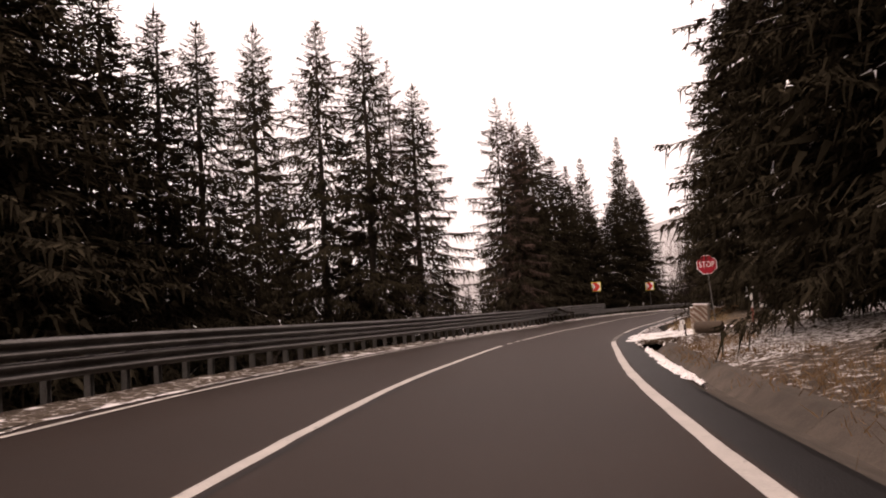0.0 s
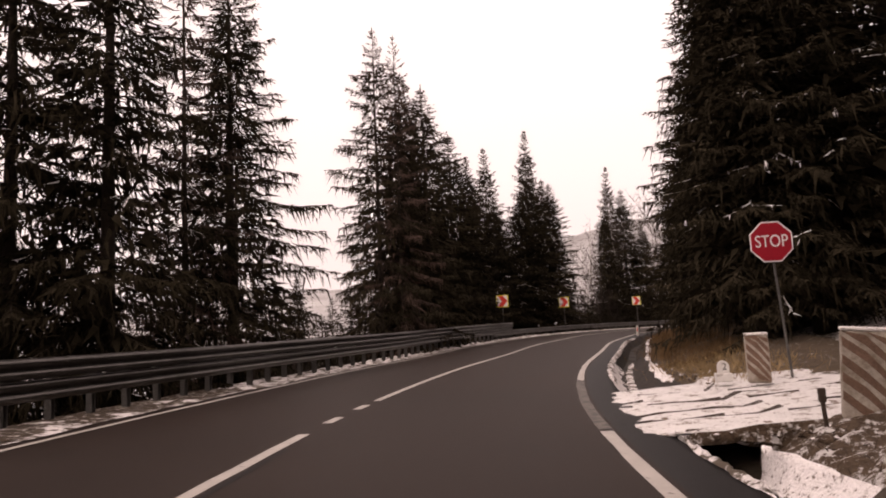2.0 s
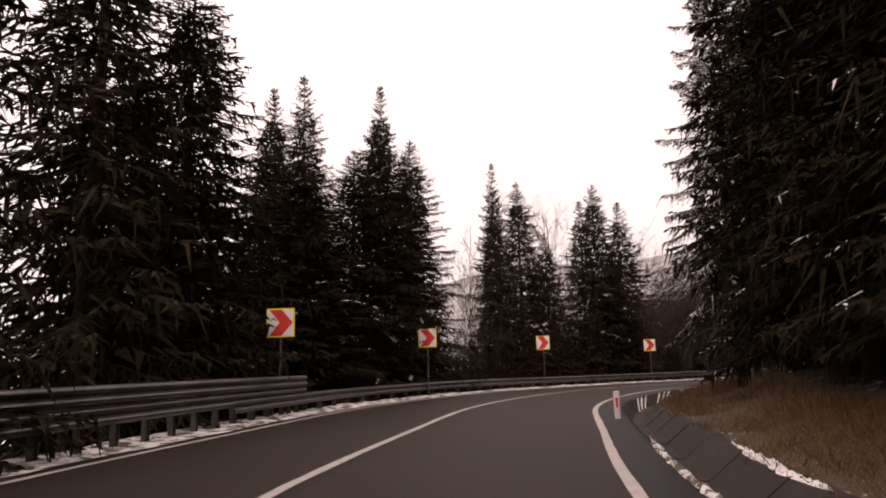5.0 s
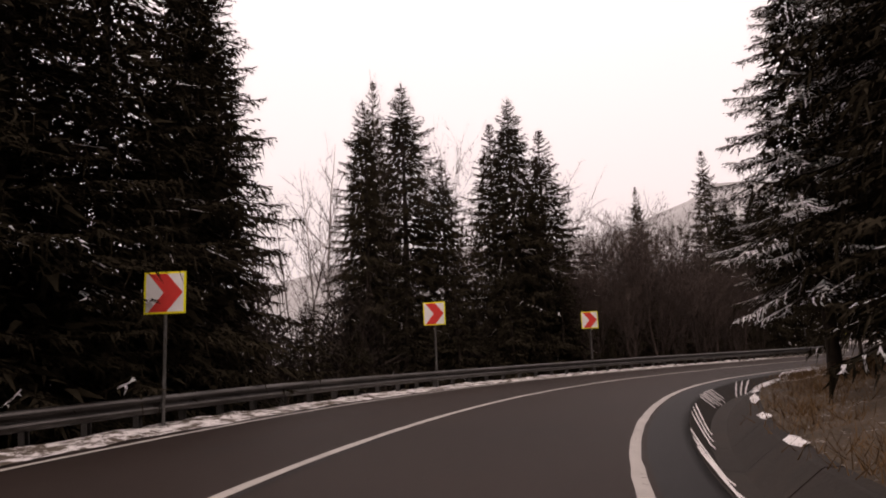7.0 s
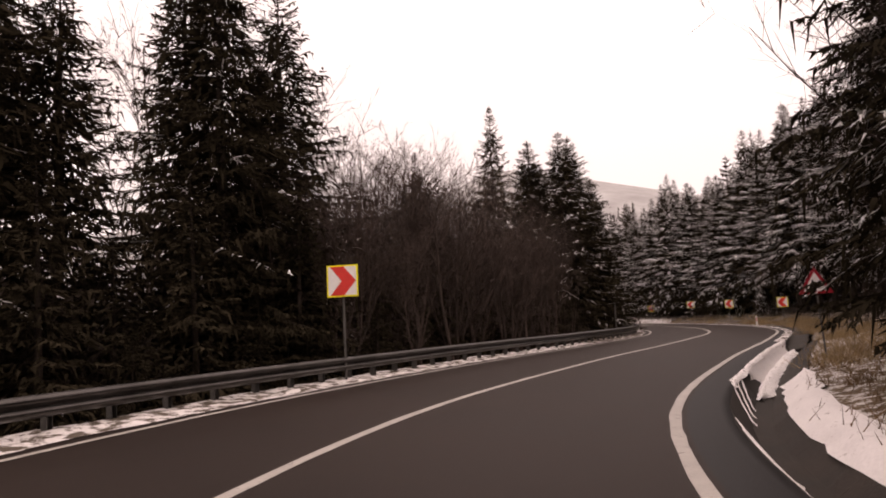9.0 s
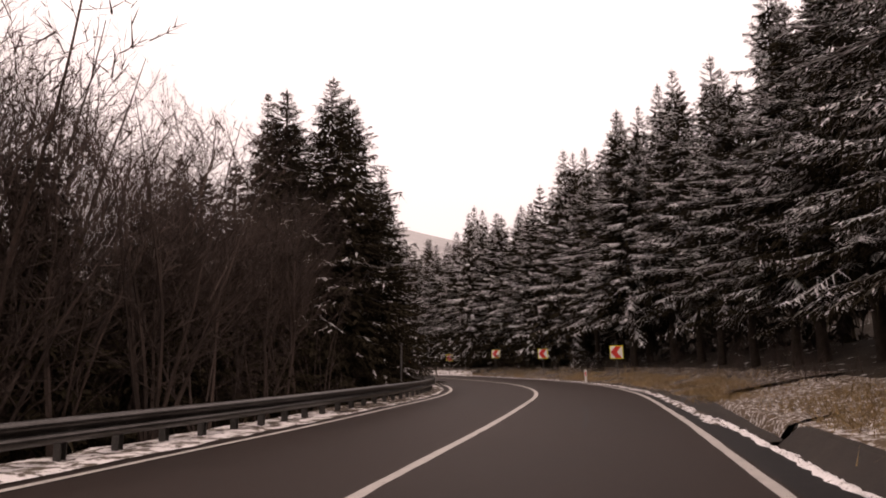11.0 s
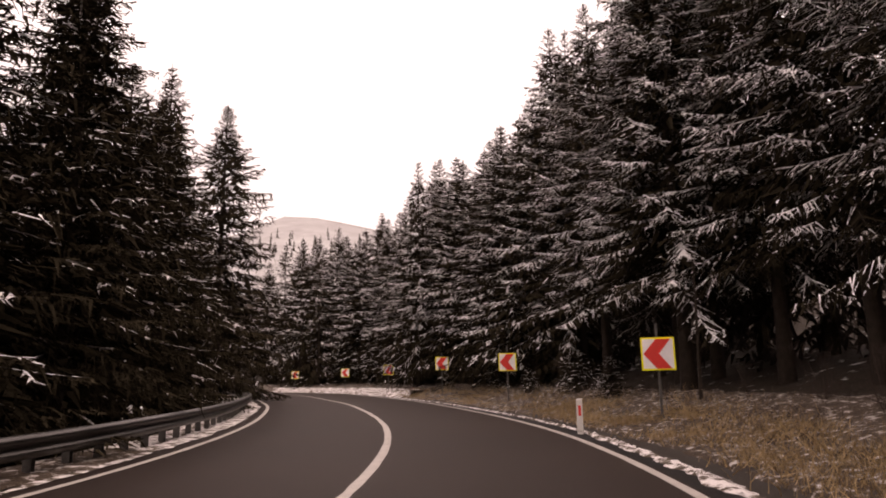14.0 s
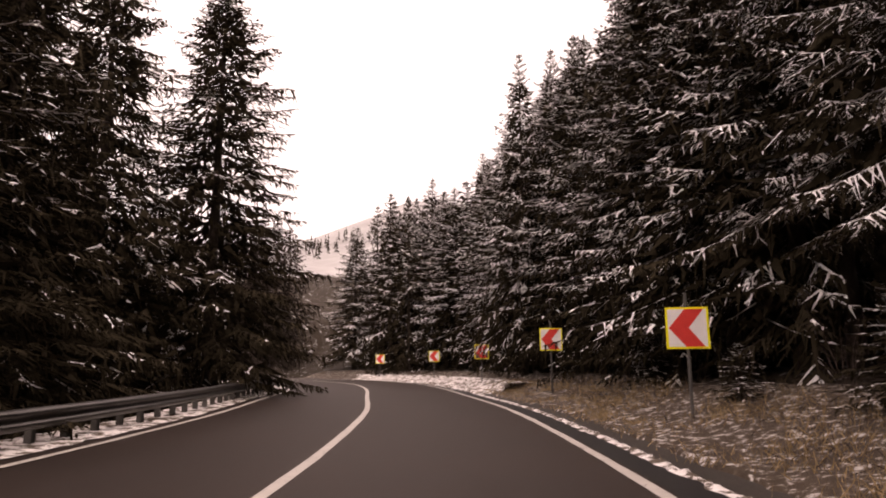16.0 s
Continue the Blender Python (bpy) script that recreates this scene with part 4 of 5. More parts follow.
def spruce_crown(height, radius, seed, snow=0.0, clear=0.05, gap=0.42, boughs=6.2, fine=1.0, sparse=0.0, droop=0.35, fringe=0.35, full=1.12, hang=1.0, needle=None, share=0.55):
    """Whorls of arching boughs; each bough bears side sprays with small twigs and a hanging fringe.
    fine: the size of a twig; the second material is the snow on the sprays, the third the wood."""
    r = np.random.RandomState(seed)
    up = np.array([0, 0, 1.0])
    kept = [[], [], [], [], [], []]

    def add(p, d, s_, ln, wd, mat):
        for store, q in zip(kept, (p, d, s_, ln, wd, np.full(len(p), mat))):
            store.append(q)

    z = height * clear
    while z < height * 0.992:
        t = z / height
        shape = np.interp(1 - t, [0, 0.03, 0.08, 0.16, 0.3, 0.5, 0.7, 0.88, 1], [0.02, 0.07, 0.16, 0.31, 0.54, 0.77, 0.93, 0.95, 0.72])
        n = max(4, int(round((boughs - 1.0 * t) * (1 - 0.5 * sparse) + r.uniform(-0.6, 0.6))))
        az0 = r.rand() * 6.28
        for b in range(n):
            if r.rand() < sparse * 0.35:
                continue
            az = az0 + 6.283 * b / n + 0.25 * r.randn()
            zb = z + gap * 0.45 * r.randn() * (1 - t)
            ln = max(0.12, radius * full * shape * r.uniform(0.72, 1.14))
            out = np.array([math.cos(az), math.sin(az), 0.0])
            across = np.array([-out[1], out[0], 0.0])
            lift = np.interp(t, [0, 0.35, 0.7, 0.9, 1], [-0.22, -0.06, 0.16, 0.5, 0.95]) + 0.09 * r.randn()
            sag = droop * (1 - t) * r.uniform(0.7, 1.3)
            bend = 0.10 * r.randn()

            def at(u):
                p = out[None] * (u * ln)[:, None] + across[None] * (bend * ln * u ** 2)[:, None]
                p[:, 2] = zb + ln * (lift * u - 1.15 * sag * u ** 2 + 0.75 * sag * u ** 3.2)
                return p

            f = fine * min(1.0, 0.42 + 0.45 * ln)
            m = max(5, int(2 * ln / (0.145 * f)))
            u = np.sort((np.arange(m) + r.rand(m)) / m) * 0.93 + 0.07
            if sparse > 0.2:
                u = u[u > 0.35 * sparse]
                m = len(u)
            p = at(u)
            tang = unit(at(u + 0.03) - p)
            sgn = np.where(np.arange(m) % 2 == 0, 1.0, -1.0)
            ll = np.minimum(0.85, 0.13 + 0.40 * ln * (1 - u) ** 0.75) * r.uniform(0.6, 1.25, m) * np.interp(u, [0, 0.3, 1], [0.55, 1, 1])
            ll = np.maximum(ll, 0.09 * f)
            d = unit(tang * r.uniform(0.65, 1.0, m)[:, None] + across[None] * (sgn * r.uniform(0.45, 0.95, m))[:, None] - up[None] * (hang * r.uniform(0.12, 0.62, m) * (1 - 0.7 * t))[:, None] + 0.08 * r.randn(m, 3))
            ws = 0.040 * f * r.uniform(0.8, 1.3, m)
            side = unit(np.cross(d, unit(up[None] + 0.6 * r.randn(m, 3))))
            add(p, d, side, ll, ws * 1.3, 0)
            q = max(2, int(round(4.2 / f ** 0.5)))
            v = np.tile((np.arange(q) + 0.6) / (q + 0.4), (m, 1)) + 0.1 * r.randn(m, q)
            base = (p[:, None] + d[:, None] * (ll[:, None] * v)[:, :, None]).reshape(-1, 3)
            dd, ss = np.repeat(d, q, 0), np.repeat(side, q, 0)
            flip = np.tile(np.where(np.arange(q) % 2 == 0, 1.0, -1.0), m)
            td = unit(dd * 0.8 + ss * (flip * r.uniform(0.4, 0.9, m * q))[:, None] - up[None] * (0.1 + 0.5 * r.rand(m * q))[:, None])
            tl = np.minimum(np.repeat(ll, q) * 0.55, r.uniform(0.12, 0.24, m * q) * f)
            add(base, td, unit(np.cross(td, unit(up[None] + 0.9 * r.randn(m * q, 3)))), tl, np.repeat(ws, q), 0)
            load = snow * np.interp(t, [0, 0.22, 0.38, 1], [0.10, 0.35, 1.2, 1.4]) * (1.5 if r.rand() < share else 0.15)
            k = r.rand(m) < fringe * (1 - 0.6 * t)
            if k.any():
                j = int(k.sum())
                hp = p[k] + d[k] * (ll[k] * r.rand(j))[:, None]
                hd = unit(tang[k] * 0.25 - up[None] + 0.18 * r.randn(j, 3))
                add(hp, hd, unit(np.cross(hd, r.randn(j, 3))), np.minimum(0.5, 0.16 * ln + 0.12) * r.uniform(0.6, 1.3, j) * f ** 0.4, ws[k] * 1.2, 0)
            if snow > 0:
                k = (r.rand(m) < load * np.interp(u, [0, 0.25, 0.5, 1], [0, 0.3, 0.95, 1.0])) & (ll > 0.08)
                j = int(k.sum())
                if j:
                    face = unit(out[None] * 0.7 + up[None] * 0.9 + 0.45 * r.randn(j, 3))
                    add(p[k] + up[None] * 0.02, d[k], unit(np.cross(d[k], face)), ll[k] * r.uniform(0.7, 1.0, j), ws[k] * r.uniform(0.8, 1.4, j), 1)
                    kk = np.repeat(k, q) & (r.rand(m * q) < 0.75)
                    j = int(kk.sum())
                    face = unit(out[None] * 0.8 + up[None] * 0.8 + 0.5 * r.randn(j, 3))
                    add(base[kk] + up[None] * 0.015, td[kk], unit(np.cross(td[kk], face)), tl[kk] * r.uniform(0.6, 1.0, j), np.repeat(ws, q)[kk] * r.uniform(0.7, 1.2, j), 1)
                if r.rand() < load:
                    c = np.linspace(0.4, 0.94, max(3, int(ln / (0.15 * f))))
                    cp = at(c)
                    ct = unit(at(c + 0.03) - cp)
                    face = unit(out[None] * 0.6 + up[None] + 0.3 * r.randn(len(c), 3))
                    add(cp + up[None] * 0.02, ct, unit(np.cross(ct, face)), np.full(len(c), 0.8 * ln / len(c)), 0.045 * f * r.uniform(0.7, 1.3, len(c)), 1)
            wu = np.linspace(0, 0.85, 4)
            wp = at(wu)
            seg = np.diff(wp, axis=0)
            add(wp[:-1] - 0.1 * seg, unit(seg), unit(np.cross(seg, up[None] + 0.3 * r.randn(3, 3))), np.linalg.norm(seg, axis=1) * 1.35, np.array([0.045, 0.036, 0.026]) * (0.6 + 0.2 * ln), 2)
        z += gap * r.uniform(0.75, 1.25) * (1 + 0.5 * sparse) * np.interp(t, [0, 0.6, 0.9, 1], [1.05, 0.9, 0.55, 0.42])
    a = r.rand(9) * 6.283
    lead = np.stack([0.12 * np.cos(a), 0.12 * np.sin(a), np.ones(9)], 1)
    add(np.stack([0 * a, 0 * a, height * (0.972 + 0.022 * r.rand(9))], 1), unit(lead), unit(np.cross(lead, r.randn(9, 3))), np.full(9, 0.028 * height), np.full(9, 0.05), 0)
    n = int((1900 if sparse < 0.15 else 1500 * (1 - sparse) ** 2) / fine ** (0.5 if fine < 2 else 1.2))
    t = clear + r.rand(n) ** 0.9 * (0.9 - clear)
    az = r.rand(n) * 6.283
    rr = radius * full * (1 - t) ** 0.75 * (0.62 - 0.3 * sparse) * np.sqrt(r.rand(n))
    p = np.stack([rr * np.cos(az), rr * np.sin(az), t * height], 1)
    d = unit(np.stack([np.cos(az), np.sin(az), -0.3 - 0.6 * r.rand(n)], 1) + 0.4 * r.randn(n, 3))
    add(p, d, unit(np.cross(d, r.randn(n, 3))), r.uniform(0.4, 0.9, n) * (1 - 0.5 * t), r.uniform(0.10, 0.24, n) * (1 - 0.5 * t), 0)
    v = slivers_from(*[np.concatenate(q) for q in kept[:5]])
    return raw_mesh("crown", v, np.arange(len(v)).reshape(-1, 3), [needle or NEEDLES, CROWN_SNOW, BARK], np.concatenate(kept[5]))


BASE_H = 15.0
SPRUCES = {}


def spruce_kind(key, label, **kw):
    e = tagged(new("spruce_tree"), label, "tree", "spruces along the road")
    e.matrix_world = pose(0, 0, -400)
    clear = kw.get("clear", 0.06)
    trunk = new("trunk", trunk_mesh(BASE_H, kw.pop("trunk", 0.20), kw["seed"], BARK))
    trunk.parent = e
    crown = new("crown", spruce_crown(BASE_H, kw.pop("radius", 2.9), **kw))
    crown.parent = e
    SPRUCES[key] = e
    return e


DARK = "dark green spruce with drooping branches beside the road"
FROST = "dark spruce dusted with snow on its branch tips"
for k in range(3):
    spruce_kind("dark%d" % k, DARK, seed=100 + k, fine=1.65, gap=0.47, droop=0.42, clear=0.08)
for k in range(3):
    spruce_kind("finedark%d" % k, DARK, seed=110 + k, snow=0.04, fine=1.02, droop=0.36, clear=0.10)
spruce_kind("hanging0", "dark spruce with low boughs hanging over the bank", seed=117, snow=0.03, fine=1.1, droop=0.42, clear=0.09)
spruce_kind("skirt0", "dark spruce with its lowest boughs held above the clearing", seed=118, snow=0.02, fine=1.15, droop=0.36, clear=0.17)
for k in range(3):
    spruce_kind("open%d" % k, "tall spruce with visible stem and ragged hanging branches", seed=120 + k, snow=0.04, sparse=0.18, fine=1.15, gap=0.46, droop=0.40, fringe=0.9, trunk=0.20, clear=0.10)
spruce_kind("thin0", "thin see-through spruce with bare lower stem", seed=127, sparse=0.34, fine=1.1, gap=0.46, droop=0.42, fringe=0.8, trunk=0.16, clear=0.10)
for k in range(2):
    spruce_kind("brown%d" % k, "half-dead spruce with sparse reddish-brown needles", seed=130 + k, sparse=0.55, fine=1.0, droop=0.35, fringe=0.3, trunk=0.15, needle=DEAD_NEEDLES)
for k in range(3):
    spruce_kind("frost%d" % k, FROST, seed=140 + k, snow=0.9, share=0.75, fine=1.5, gap=0.52, boughs=5.8, droop=0.5, hang=1.5, clear=0.08)
for k in range(3):
    spruce_kind("finefrost%d" % k, FROST, seed=145 + k, snow=1.0, share=0.82, fine=0.80, gap=0.50, boughs=5.6, droop=0.50, hang=1.35, fringe=0.25, clear=0.20)
for k in range(2):
    spruce_kind("dusted%d" % k, "dense dark spruce with little snow on its upper boughs", seed=190 + k, snow=0.15, fine=1.22, droop=0.36, clear=0.10)
for k in range(2):
    spruce_kind("stemmed%d" % k, "broad dark spruce with snow on a few boughs beside the guardrail", seed=195 + k, snow=0.15, fine=1.22, droop=0.34, clear=0.08)
for k in range(2):
    spruce_kind("slim%d" % k, "slender dark spruce with a pointed top", seed=150 + k, snow=0.12, fine=1.6, gap=0.5, droop=0.32)
spruce_kind("pine0", "tall pine with a bare stem and ragged open crown", seed=155, sparse=0.5, clear=0.46, droop=0.12, hang=0.4, trunk=0.17, fine=1.2, gap=0.62, full=1.3)
for k in range(2):
    spruce_kind("far%d" % k, "snow-dusted spruce in the wood behind the road", seed=160 + k, snow=0.8, fine=3.4, gap=0.78, hang=1.5, droop=0.34)
for k in range(2):
    spruce_kind("farslim%d" % k, "dark spruce in the wood behind the road", seed=170 + k, fine=3.6, gap=0.8, droop=0.38)
spruce_kind("young0", "young spruce in the undergrowth", seed=180, fine=3.2, gap=0.8, droop=0.3)
spruce_kind("young1", "young snow-dusted spruce in the undergrowth", seed=181, snow=0.4, fine=3.2, gap=0.8, droop=0.3)

tree_rng = np.random.RandomState(77)
USED = set()


def plant(key, x, y, height, radius=None, turn=None, tilt=1.2):
    """A spruce of that height and crown radius at (x, y)."""
    src = SPRUCES[key]
    z = floor_at(x, y)
    kz = height / BASE_H
    kr = (radius / 2.9) if radius else kz * (0.9 + 0.25 * tree_rng.rand())
    turn = tree_rng.rand() * 360 if turn is None else turn
    m = pose(x, y, z, tilt * tree_rng.randn(), tilt * tree_rng.randn(), turn) @ Matrix.Diagonal((kr, kr, kz, 1))
    if key in USED:
        return copy_thing(src, m @ Matrix.Diagonal([1 / q for q in src.scale] + [1]))
    USED.add(key)
    src.matrix_basis = m
    return src


def plant_to(key, x, y, top, radius):
    return plant(key, x, y, top - floor_at(x, y), radius, tilt=0.25)


# trees that stand out: kind, place, height of the top, crown radius
for row in (
    ("dark0", -10.8, 13.9, 13.0, 3.6), ("dark1", -10.4, 16.4, 12.2, 3.2), ("dark2", -11.6, 11.0, 13.6, 3.6),
    ("open1", -8.0, 17.9, 11.0, 2.6), ("open2", -8.8, 16.4, 10.8, 2.7), ("open0", -9.3, 28.1, 15.4, 3.2),
    ("open2", -6.1, 27.2, 15.1, 3.1), ("open1", -4.0, 27.2, 14.6, 3.1), ("brown0", -3.45, 32.0, 14.7, 2.3), ("open0", -2.2, 33.2, 13.7, 3.2),
    ("thin0", 2.7, 41.8, 15.4, 2.7), ("brown1", 3.7, 41.5, 14.9, 1.9), ("dark2", 4.2, 44.6, 14.2, 3.2),
    ("pine0", -8.9, 69.2, 19.8, 4.6), ("dark1", 6.0, 53.2, 16.6, 3.9), ("dark0", 8.1, 56.4, 14.2, 3.8),
    ("slim0", 11.6, 70.3, 16.2, 3.0), ("slim1", 13.1, 69.6, 16.8, 3.0), ("slim0", 19.5, 80.5, 21.5, 3.4),
    ("dark2", 20.4, 77.6, 15.5, 3.2), ("finedark1", 16.4, 66.2, 13.3, 3.5), ("finedark0", 18.2, 67.8, 13.0, 3.1),
    ("finedark2", 14.6, 63.9, 11.0, 3.3), ("finedark0", 12.2, 62.0, 10.5, 3.3),
    ("slim1", 32.4, 91.0, 19.8, 2.8), ("finedark1", 29.2, 78.7, 14.4, 3.5), ("finedark0", 26.5, 76.5, 12.4, 2.3), ("dark1", 31.4, 79.0, 10.6, 3.0),
    ("slim0", 35.6, 81.2, 13.9, 2.9), ("finedark2", 36.15, 79.7, 15.0, 3.2), ("slim0", 39.7, 81.9, 14.2, 3.4), ("dark2", 38.0, 80.6, 10.0, 3.0),
    ("slim1", 83.0, 108.8, 25.0, 4.0), ("slim0", 96.7, 135.6, 27.7, 4.2),
    ("dusted0", 61.4, 84.9, 12.8, 3.0), ("finedark1", 64.2, 86.0, 13.2, 3.3), ("stemmed1", 67.0, 87.2, 10.2, 3.2),
    ("stemmed0", 70.6, 88.6, 11.7, 2.7), ("stemmed1", 74.6, 92.4, 10.8, 3.0), ("stemmed0", 78.2, 95.6, 11.6, 3.2),
    ("stemmed1", 81.0, 99.2, 13.0, 3.2), ("stemmed0", 85.0, 103.6, 17.9, 3.4), ("stemmed1", 89.8, 104.7, 17.5, 4.0),
    ("hanging0", 12.2, 27.1, 13.9, 2.7), ("hanging0", 14.6, 29.6, 18.0, 3.4), ("finefrost0", 21.9, 49.3, 14.0, 1.75),
    ("finefrost0", 31.5, 59.3, 11.4, 2.3), ("finefrost1", 52.2, 65.0, 16.0, 3.2),
    ("frost1", 92.2, 84.9, 18.2, 3.1), ("frost2", 94.4, 84.6, 17.0, 3.1), ("finefrost1", 82.4, 78.1, 17.0, 3.2),
    ("finefrost2", 84.6, 78.6, 17.4, 3.2), ("frost1", 103.1, 99.2, 16.8, 2.4), ("frost0", 104.8, 98.2, 17.3, 2.7),
    ("frost2", 93.7, 88.4, 13.8, 2.7), ("frost1", 117.0, 111.7, 17.5, 2.8), ("frost0", 115.2, 109.6, 16.2, 2.7),
    ("frost2", 111.5, 102.3, 19.6, 3.0), ("far0", 122.2, 115.2, 18.6, 3.0), ("far1", 117.5, 122.1, 16.1, 2.7),
    ("far0", 116.3, 118.7, 15.0, 2.5), ("far1", 120.9, 123.0, 16.6, 2.7), ("far0", 124.8, 130.7, 17.8, 2.8),
    ("far1", 127.4, 127.8, 18.5, 2.8), ("far0", 122.6, 126.4, 17.2, 2.6),
):
    plant_to(*row)
near_place = on(8.6, 8.5)
plant("hanging0", near_place.x, near_place.y, 17.0, 3.3)
edge_place = on(12.2, 8.1)
plant("skirt0", edge_place.x, edge_place.y, 16.0, 3.0)
bough_place = on(80.6, 8.0)
plant("dusted0", bough_place.x, bough_place.y, 15.0, 2.8)


BEHIND = []


def join_behind():
    """The trees that stand behind the first row, as one wood."""
    verts, faces, index, start = [], [], [], 0
    for key, m in BEHIND:
        rot_, move = np.array(m.to_3x3()), np.array(m.translation)
        for ob, shift in zip(SPRUCES[key].children, (2, 0)):
            data = ob.data
            v = np.empty(len(data.vertices) * 3, np.float32)
            data.vertices.foreach_get("co", v)
            f = np.empty(len(data.loops), np.int32)
            data.loops.foreach_get("vertex_index", f)
            i = np.zeros(len(data.polygons), np.int32)
            if shift == 0:
                data.polygons.foreach_get("material_index", i)
            verts.append(v.reshape(-1, 3) @ rot_.T + move)
            faces.append(f.reshape(-1, 3) + start)
            index.append(i + shift)
            start += len(data.vertices)
    ob = new("wood_behind", raw_mesh("wood_behind", np.concatenate(verts), np.concatenate(faces), [NEEDLES, CROWN_SNOW, BARK], np.concatenate(index)))
    return tagged(ob, "dense spruce wood with snow-dusted branches behind the first trees", "wood", kind="stuff")


def wood(s_from, s_to, step, rows, kinds, low, high, jitter=0.8, wide=(2.9, 3.7)):
    """Rows of spruces beside the road; low ones and those behind are plainer."""
    height_small = high < 8
    for row, d in enumerate(rows):
        for s in np.arange(s_from + step * 0.5 * (row % 2), s_to, step):
            p = on(s + jitter * tree_rng.uniform(-1, 1), d + jitter * tree_rng.uniform(-1, 1) * 0.8)
            key = kinds[tree_rng.randint(len(kinds))]
            if height_small:
                key = "young1" if "frost" in key else "young0"
            elif row >= 1:
                key = ("far%d" if "frost" in key else "farslim%d") % tree_rng.randint(2)
            tall, rad = tree_rng.uniform(low, high), tree_rng.uniform(*wide) * (0.72 if height_small else 1.0)
            if row == 0:
                plant(key, p.x, p.y, tall, rad)
            else:
                BEHIND.append((key, pose(p.x, p.y, floor_at(p.x, p.y), 0, 0, tree_rng.rand() * 360) @ Matrix.Diagonal((rad / 2.9, rad / 2.9, tall / BASE_H, 1))))


DARKS, FROSTS = ["dark0", "dark1", "dark2"], ["frost0", "frost1", "frost2"]
NEAR_DARKS, NEAR_FROSTS = ["finedark0", "finedark1", "finedark2"], ["finefrost0", "finefrost1", "finefrost2"]
# left of the road
wood(-22, 9, 3.4, [-11, -15.5], DARKS, 13, 16)
wood(-12, 9, 3.0, [-13.5, -18], DARKS, 15, 18.5)
wood(-10, 13, 2.2, [-9.8, -12.5], DARKS, 4.0, 7.0, 0.6, (1.7, 2.3))
wood(13, 34, 2.6, [-10.2, -12.5, -15.5], DARKS, 3.5, 6.5, 0.6, (1.6, 2.2))
wood(10, 27, 3.0, [-13.5, -18], DARKS, 8, 11, 0.6, (2.6, 3.2))
wood(54, 66, 3.0, [-11.5, -15], DARKS, 12.5, 14.5)
wood(38, 47, 2.2, [-9.6, -11.5], DARKS, 3.5, 6.5, 0.5, (1.5, 2.1))
wood(52, 66, 2.2, [-8.2, -10], DARKS, 3.5, 6.5, 0.5, (1.5, 2.1))
wood(76, 112, 1.9, [-8.3, -10.5, -13.5, -17], DARKS, 4.6, 7.2, 0.6, (1.9, 2.6))
wood(64, 76, 2.0, [-8.6, -13.5, -17], DARKS, 3.2, 4.6, 0.6, (1.5, 2.0))
wood(80, 112, 2.6, [-7.4], DARKS, 2.2, 3.6, 0.4, (1.0, 1.4))
wood(111, 119, 3.3, [-10.5, -14], ["dusted0", "dusted1", "finedark1"], 12.5, 15, 0.6)
wood(119, 150, 3.0, [-10.4, -14.0], ["dusted0", "dusted1", "finedark1"], 8.5, 11.5, 0.6)
wood(151, 176, 3.8, [-9.5, -14], FROSTS, 8, 11, 0.8, (2.3, 2.9))
wood(106, 146, 2.0, [-8.4, -11.5], DARKS, 3.0, 5.5, 0.4, (1.5, 2.0))
# right of the road
wood(-22, 3, 2.8, [10.4, 14], NEAR_DARKS, 14, 17, 0.6)
wood(3.5, 11.0, 2.3, [9.8], ["hanging0"], 14, 16, 0.4, (3.0, 3.4))
wood(7, 31, 2.4, [14.6, 17.5, 20.5], DARKS, 16, 19, 0.5, (3.0, 3.6))
wood(29, 52, 2.8, [9.2, 12.8], NEAR_DARKS, 14.5, 18, 0.6, (3.0, 3.5))
wood(52, 84, 2.8, [9.5, 13], ["dusted0", "finefrost1", "finefrost2", "dusted1"], 13, 16.5, 0.7, (3.0, 3.5))
wood(84, 112, 3.0, [11.0, 15.0], NEAR_FROSTS, 13.5, 17)
wood(112, 138, 2.9, [9.9, 13], NEAR_FROSTS, 13.5, 17, 0.5, (2.6, 3.0))
wood(138, 150, 2.9, [9.4, 13], FROSTS, 13.5, 17)
wood(150, 186, 3.2, [9.6, 13.5], FROSTS, 13, 16)
for k in range(16):
    BEHIND.append(("far%d" % (k % 2), pose(102 + 3.1 * (k % 8) + tree_rng.rand(), 143 + 5 * (k // 8) + 2 * tree_rng.rand(), floor_at(102 + 3.1 * (k % 8), 143 + 5 * (k // 8)), 0, 0, 40 * k) @ Matrix.Diagonal((1.1, 1.1, 1.0 + 0.15 * tree_rng.rand(), 1))))


join_behind()

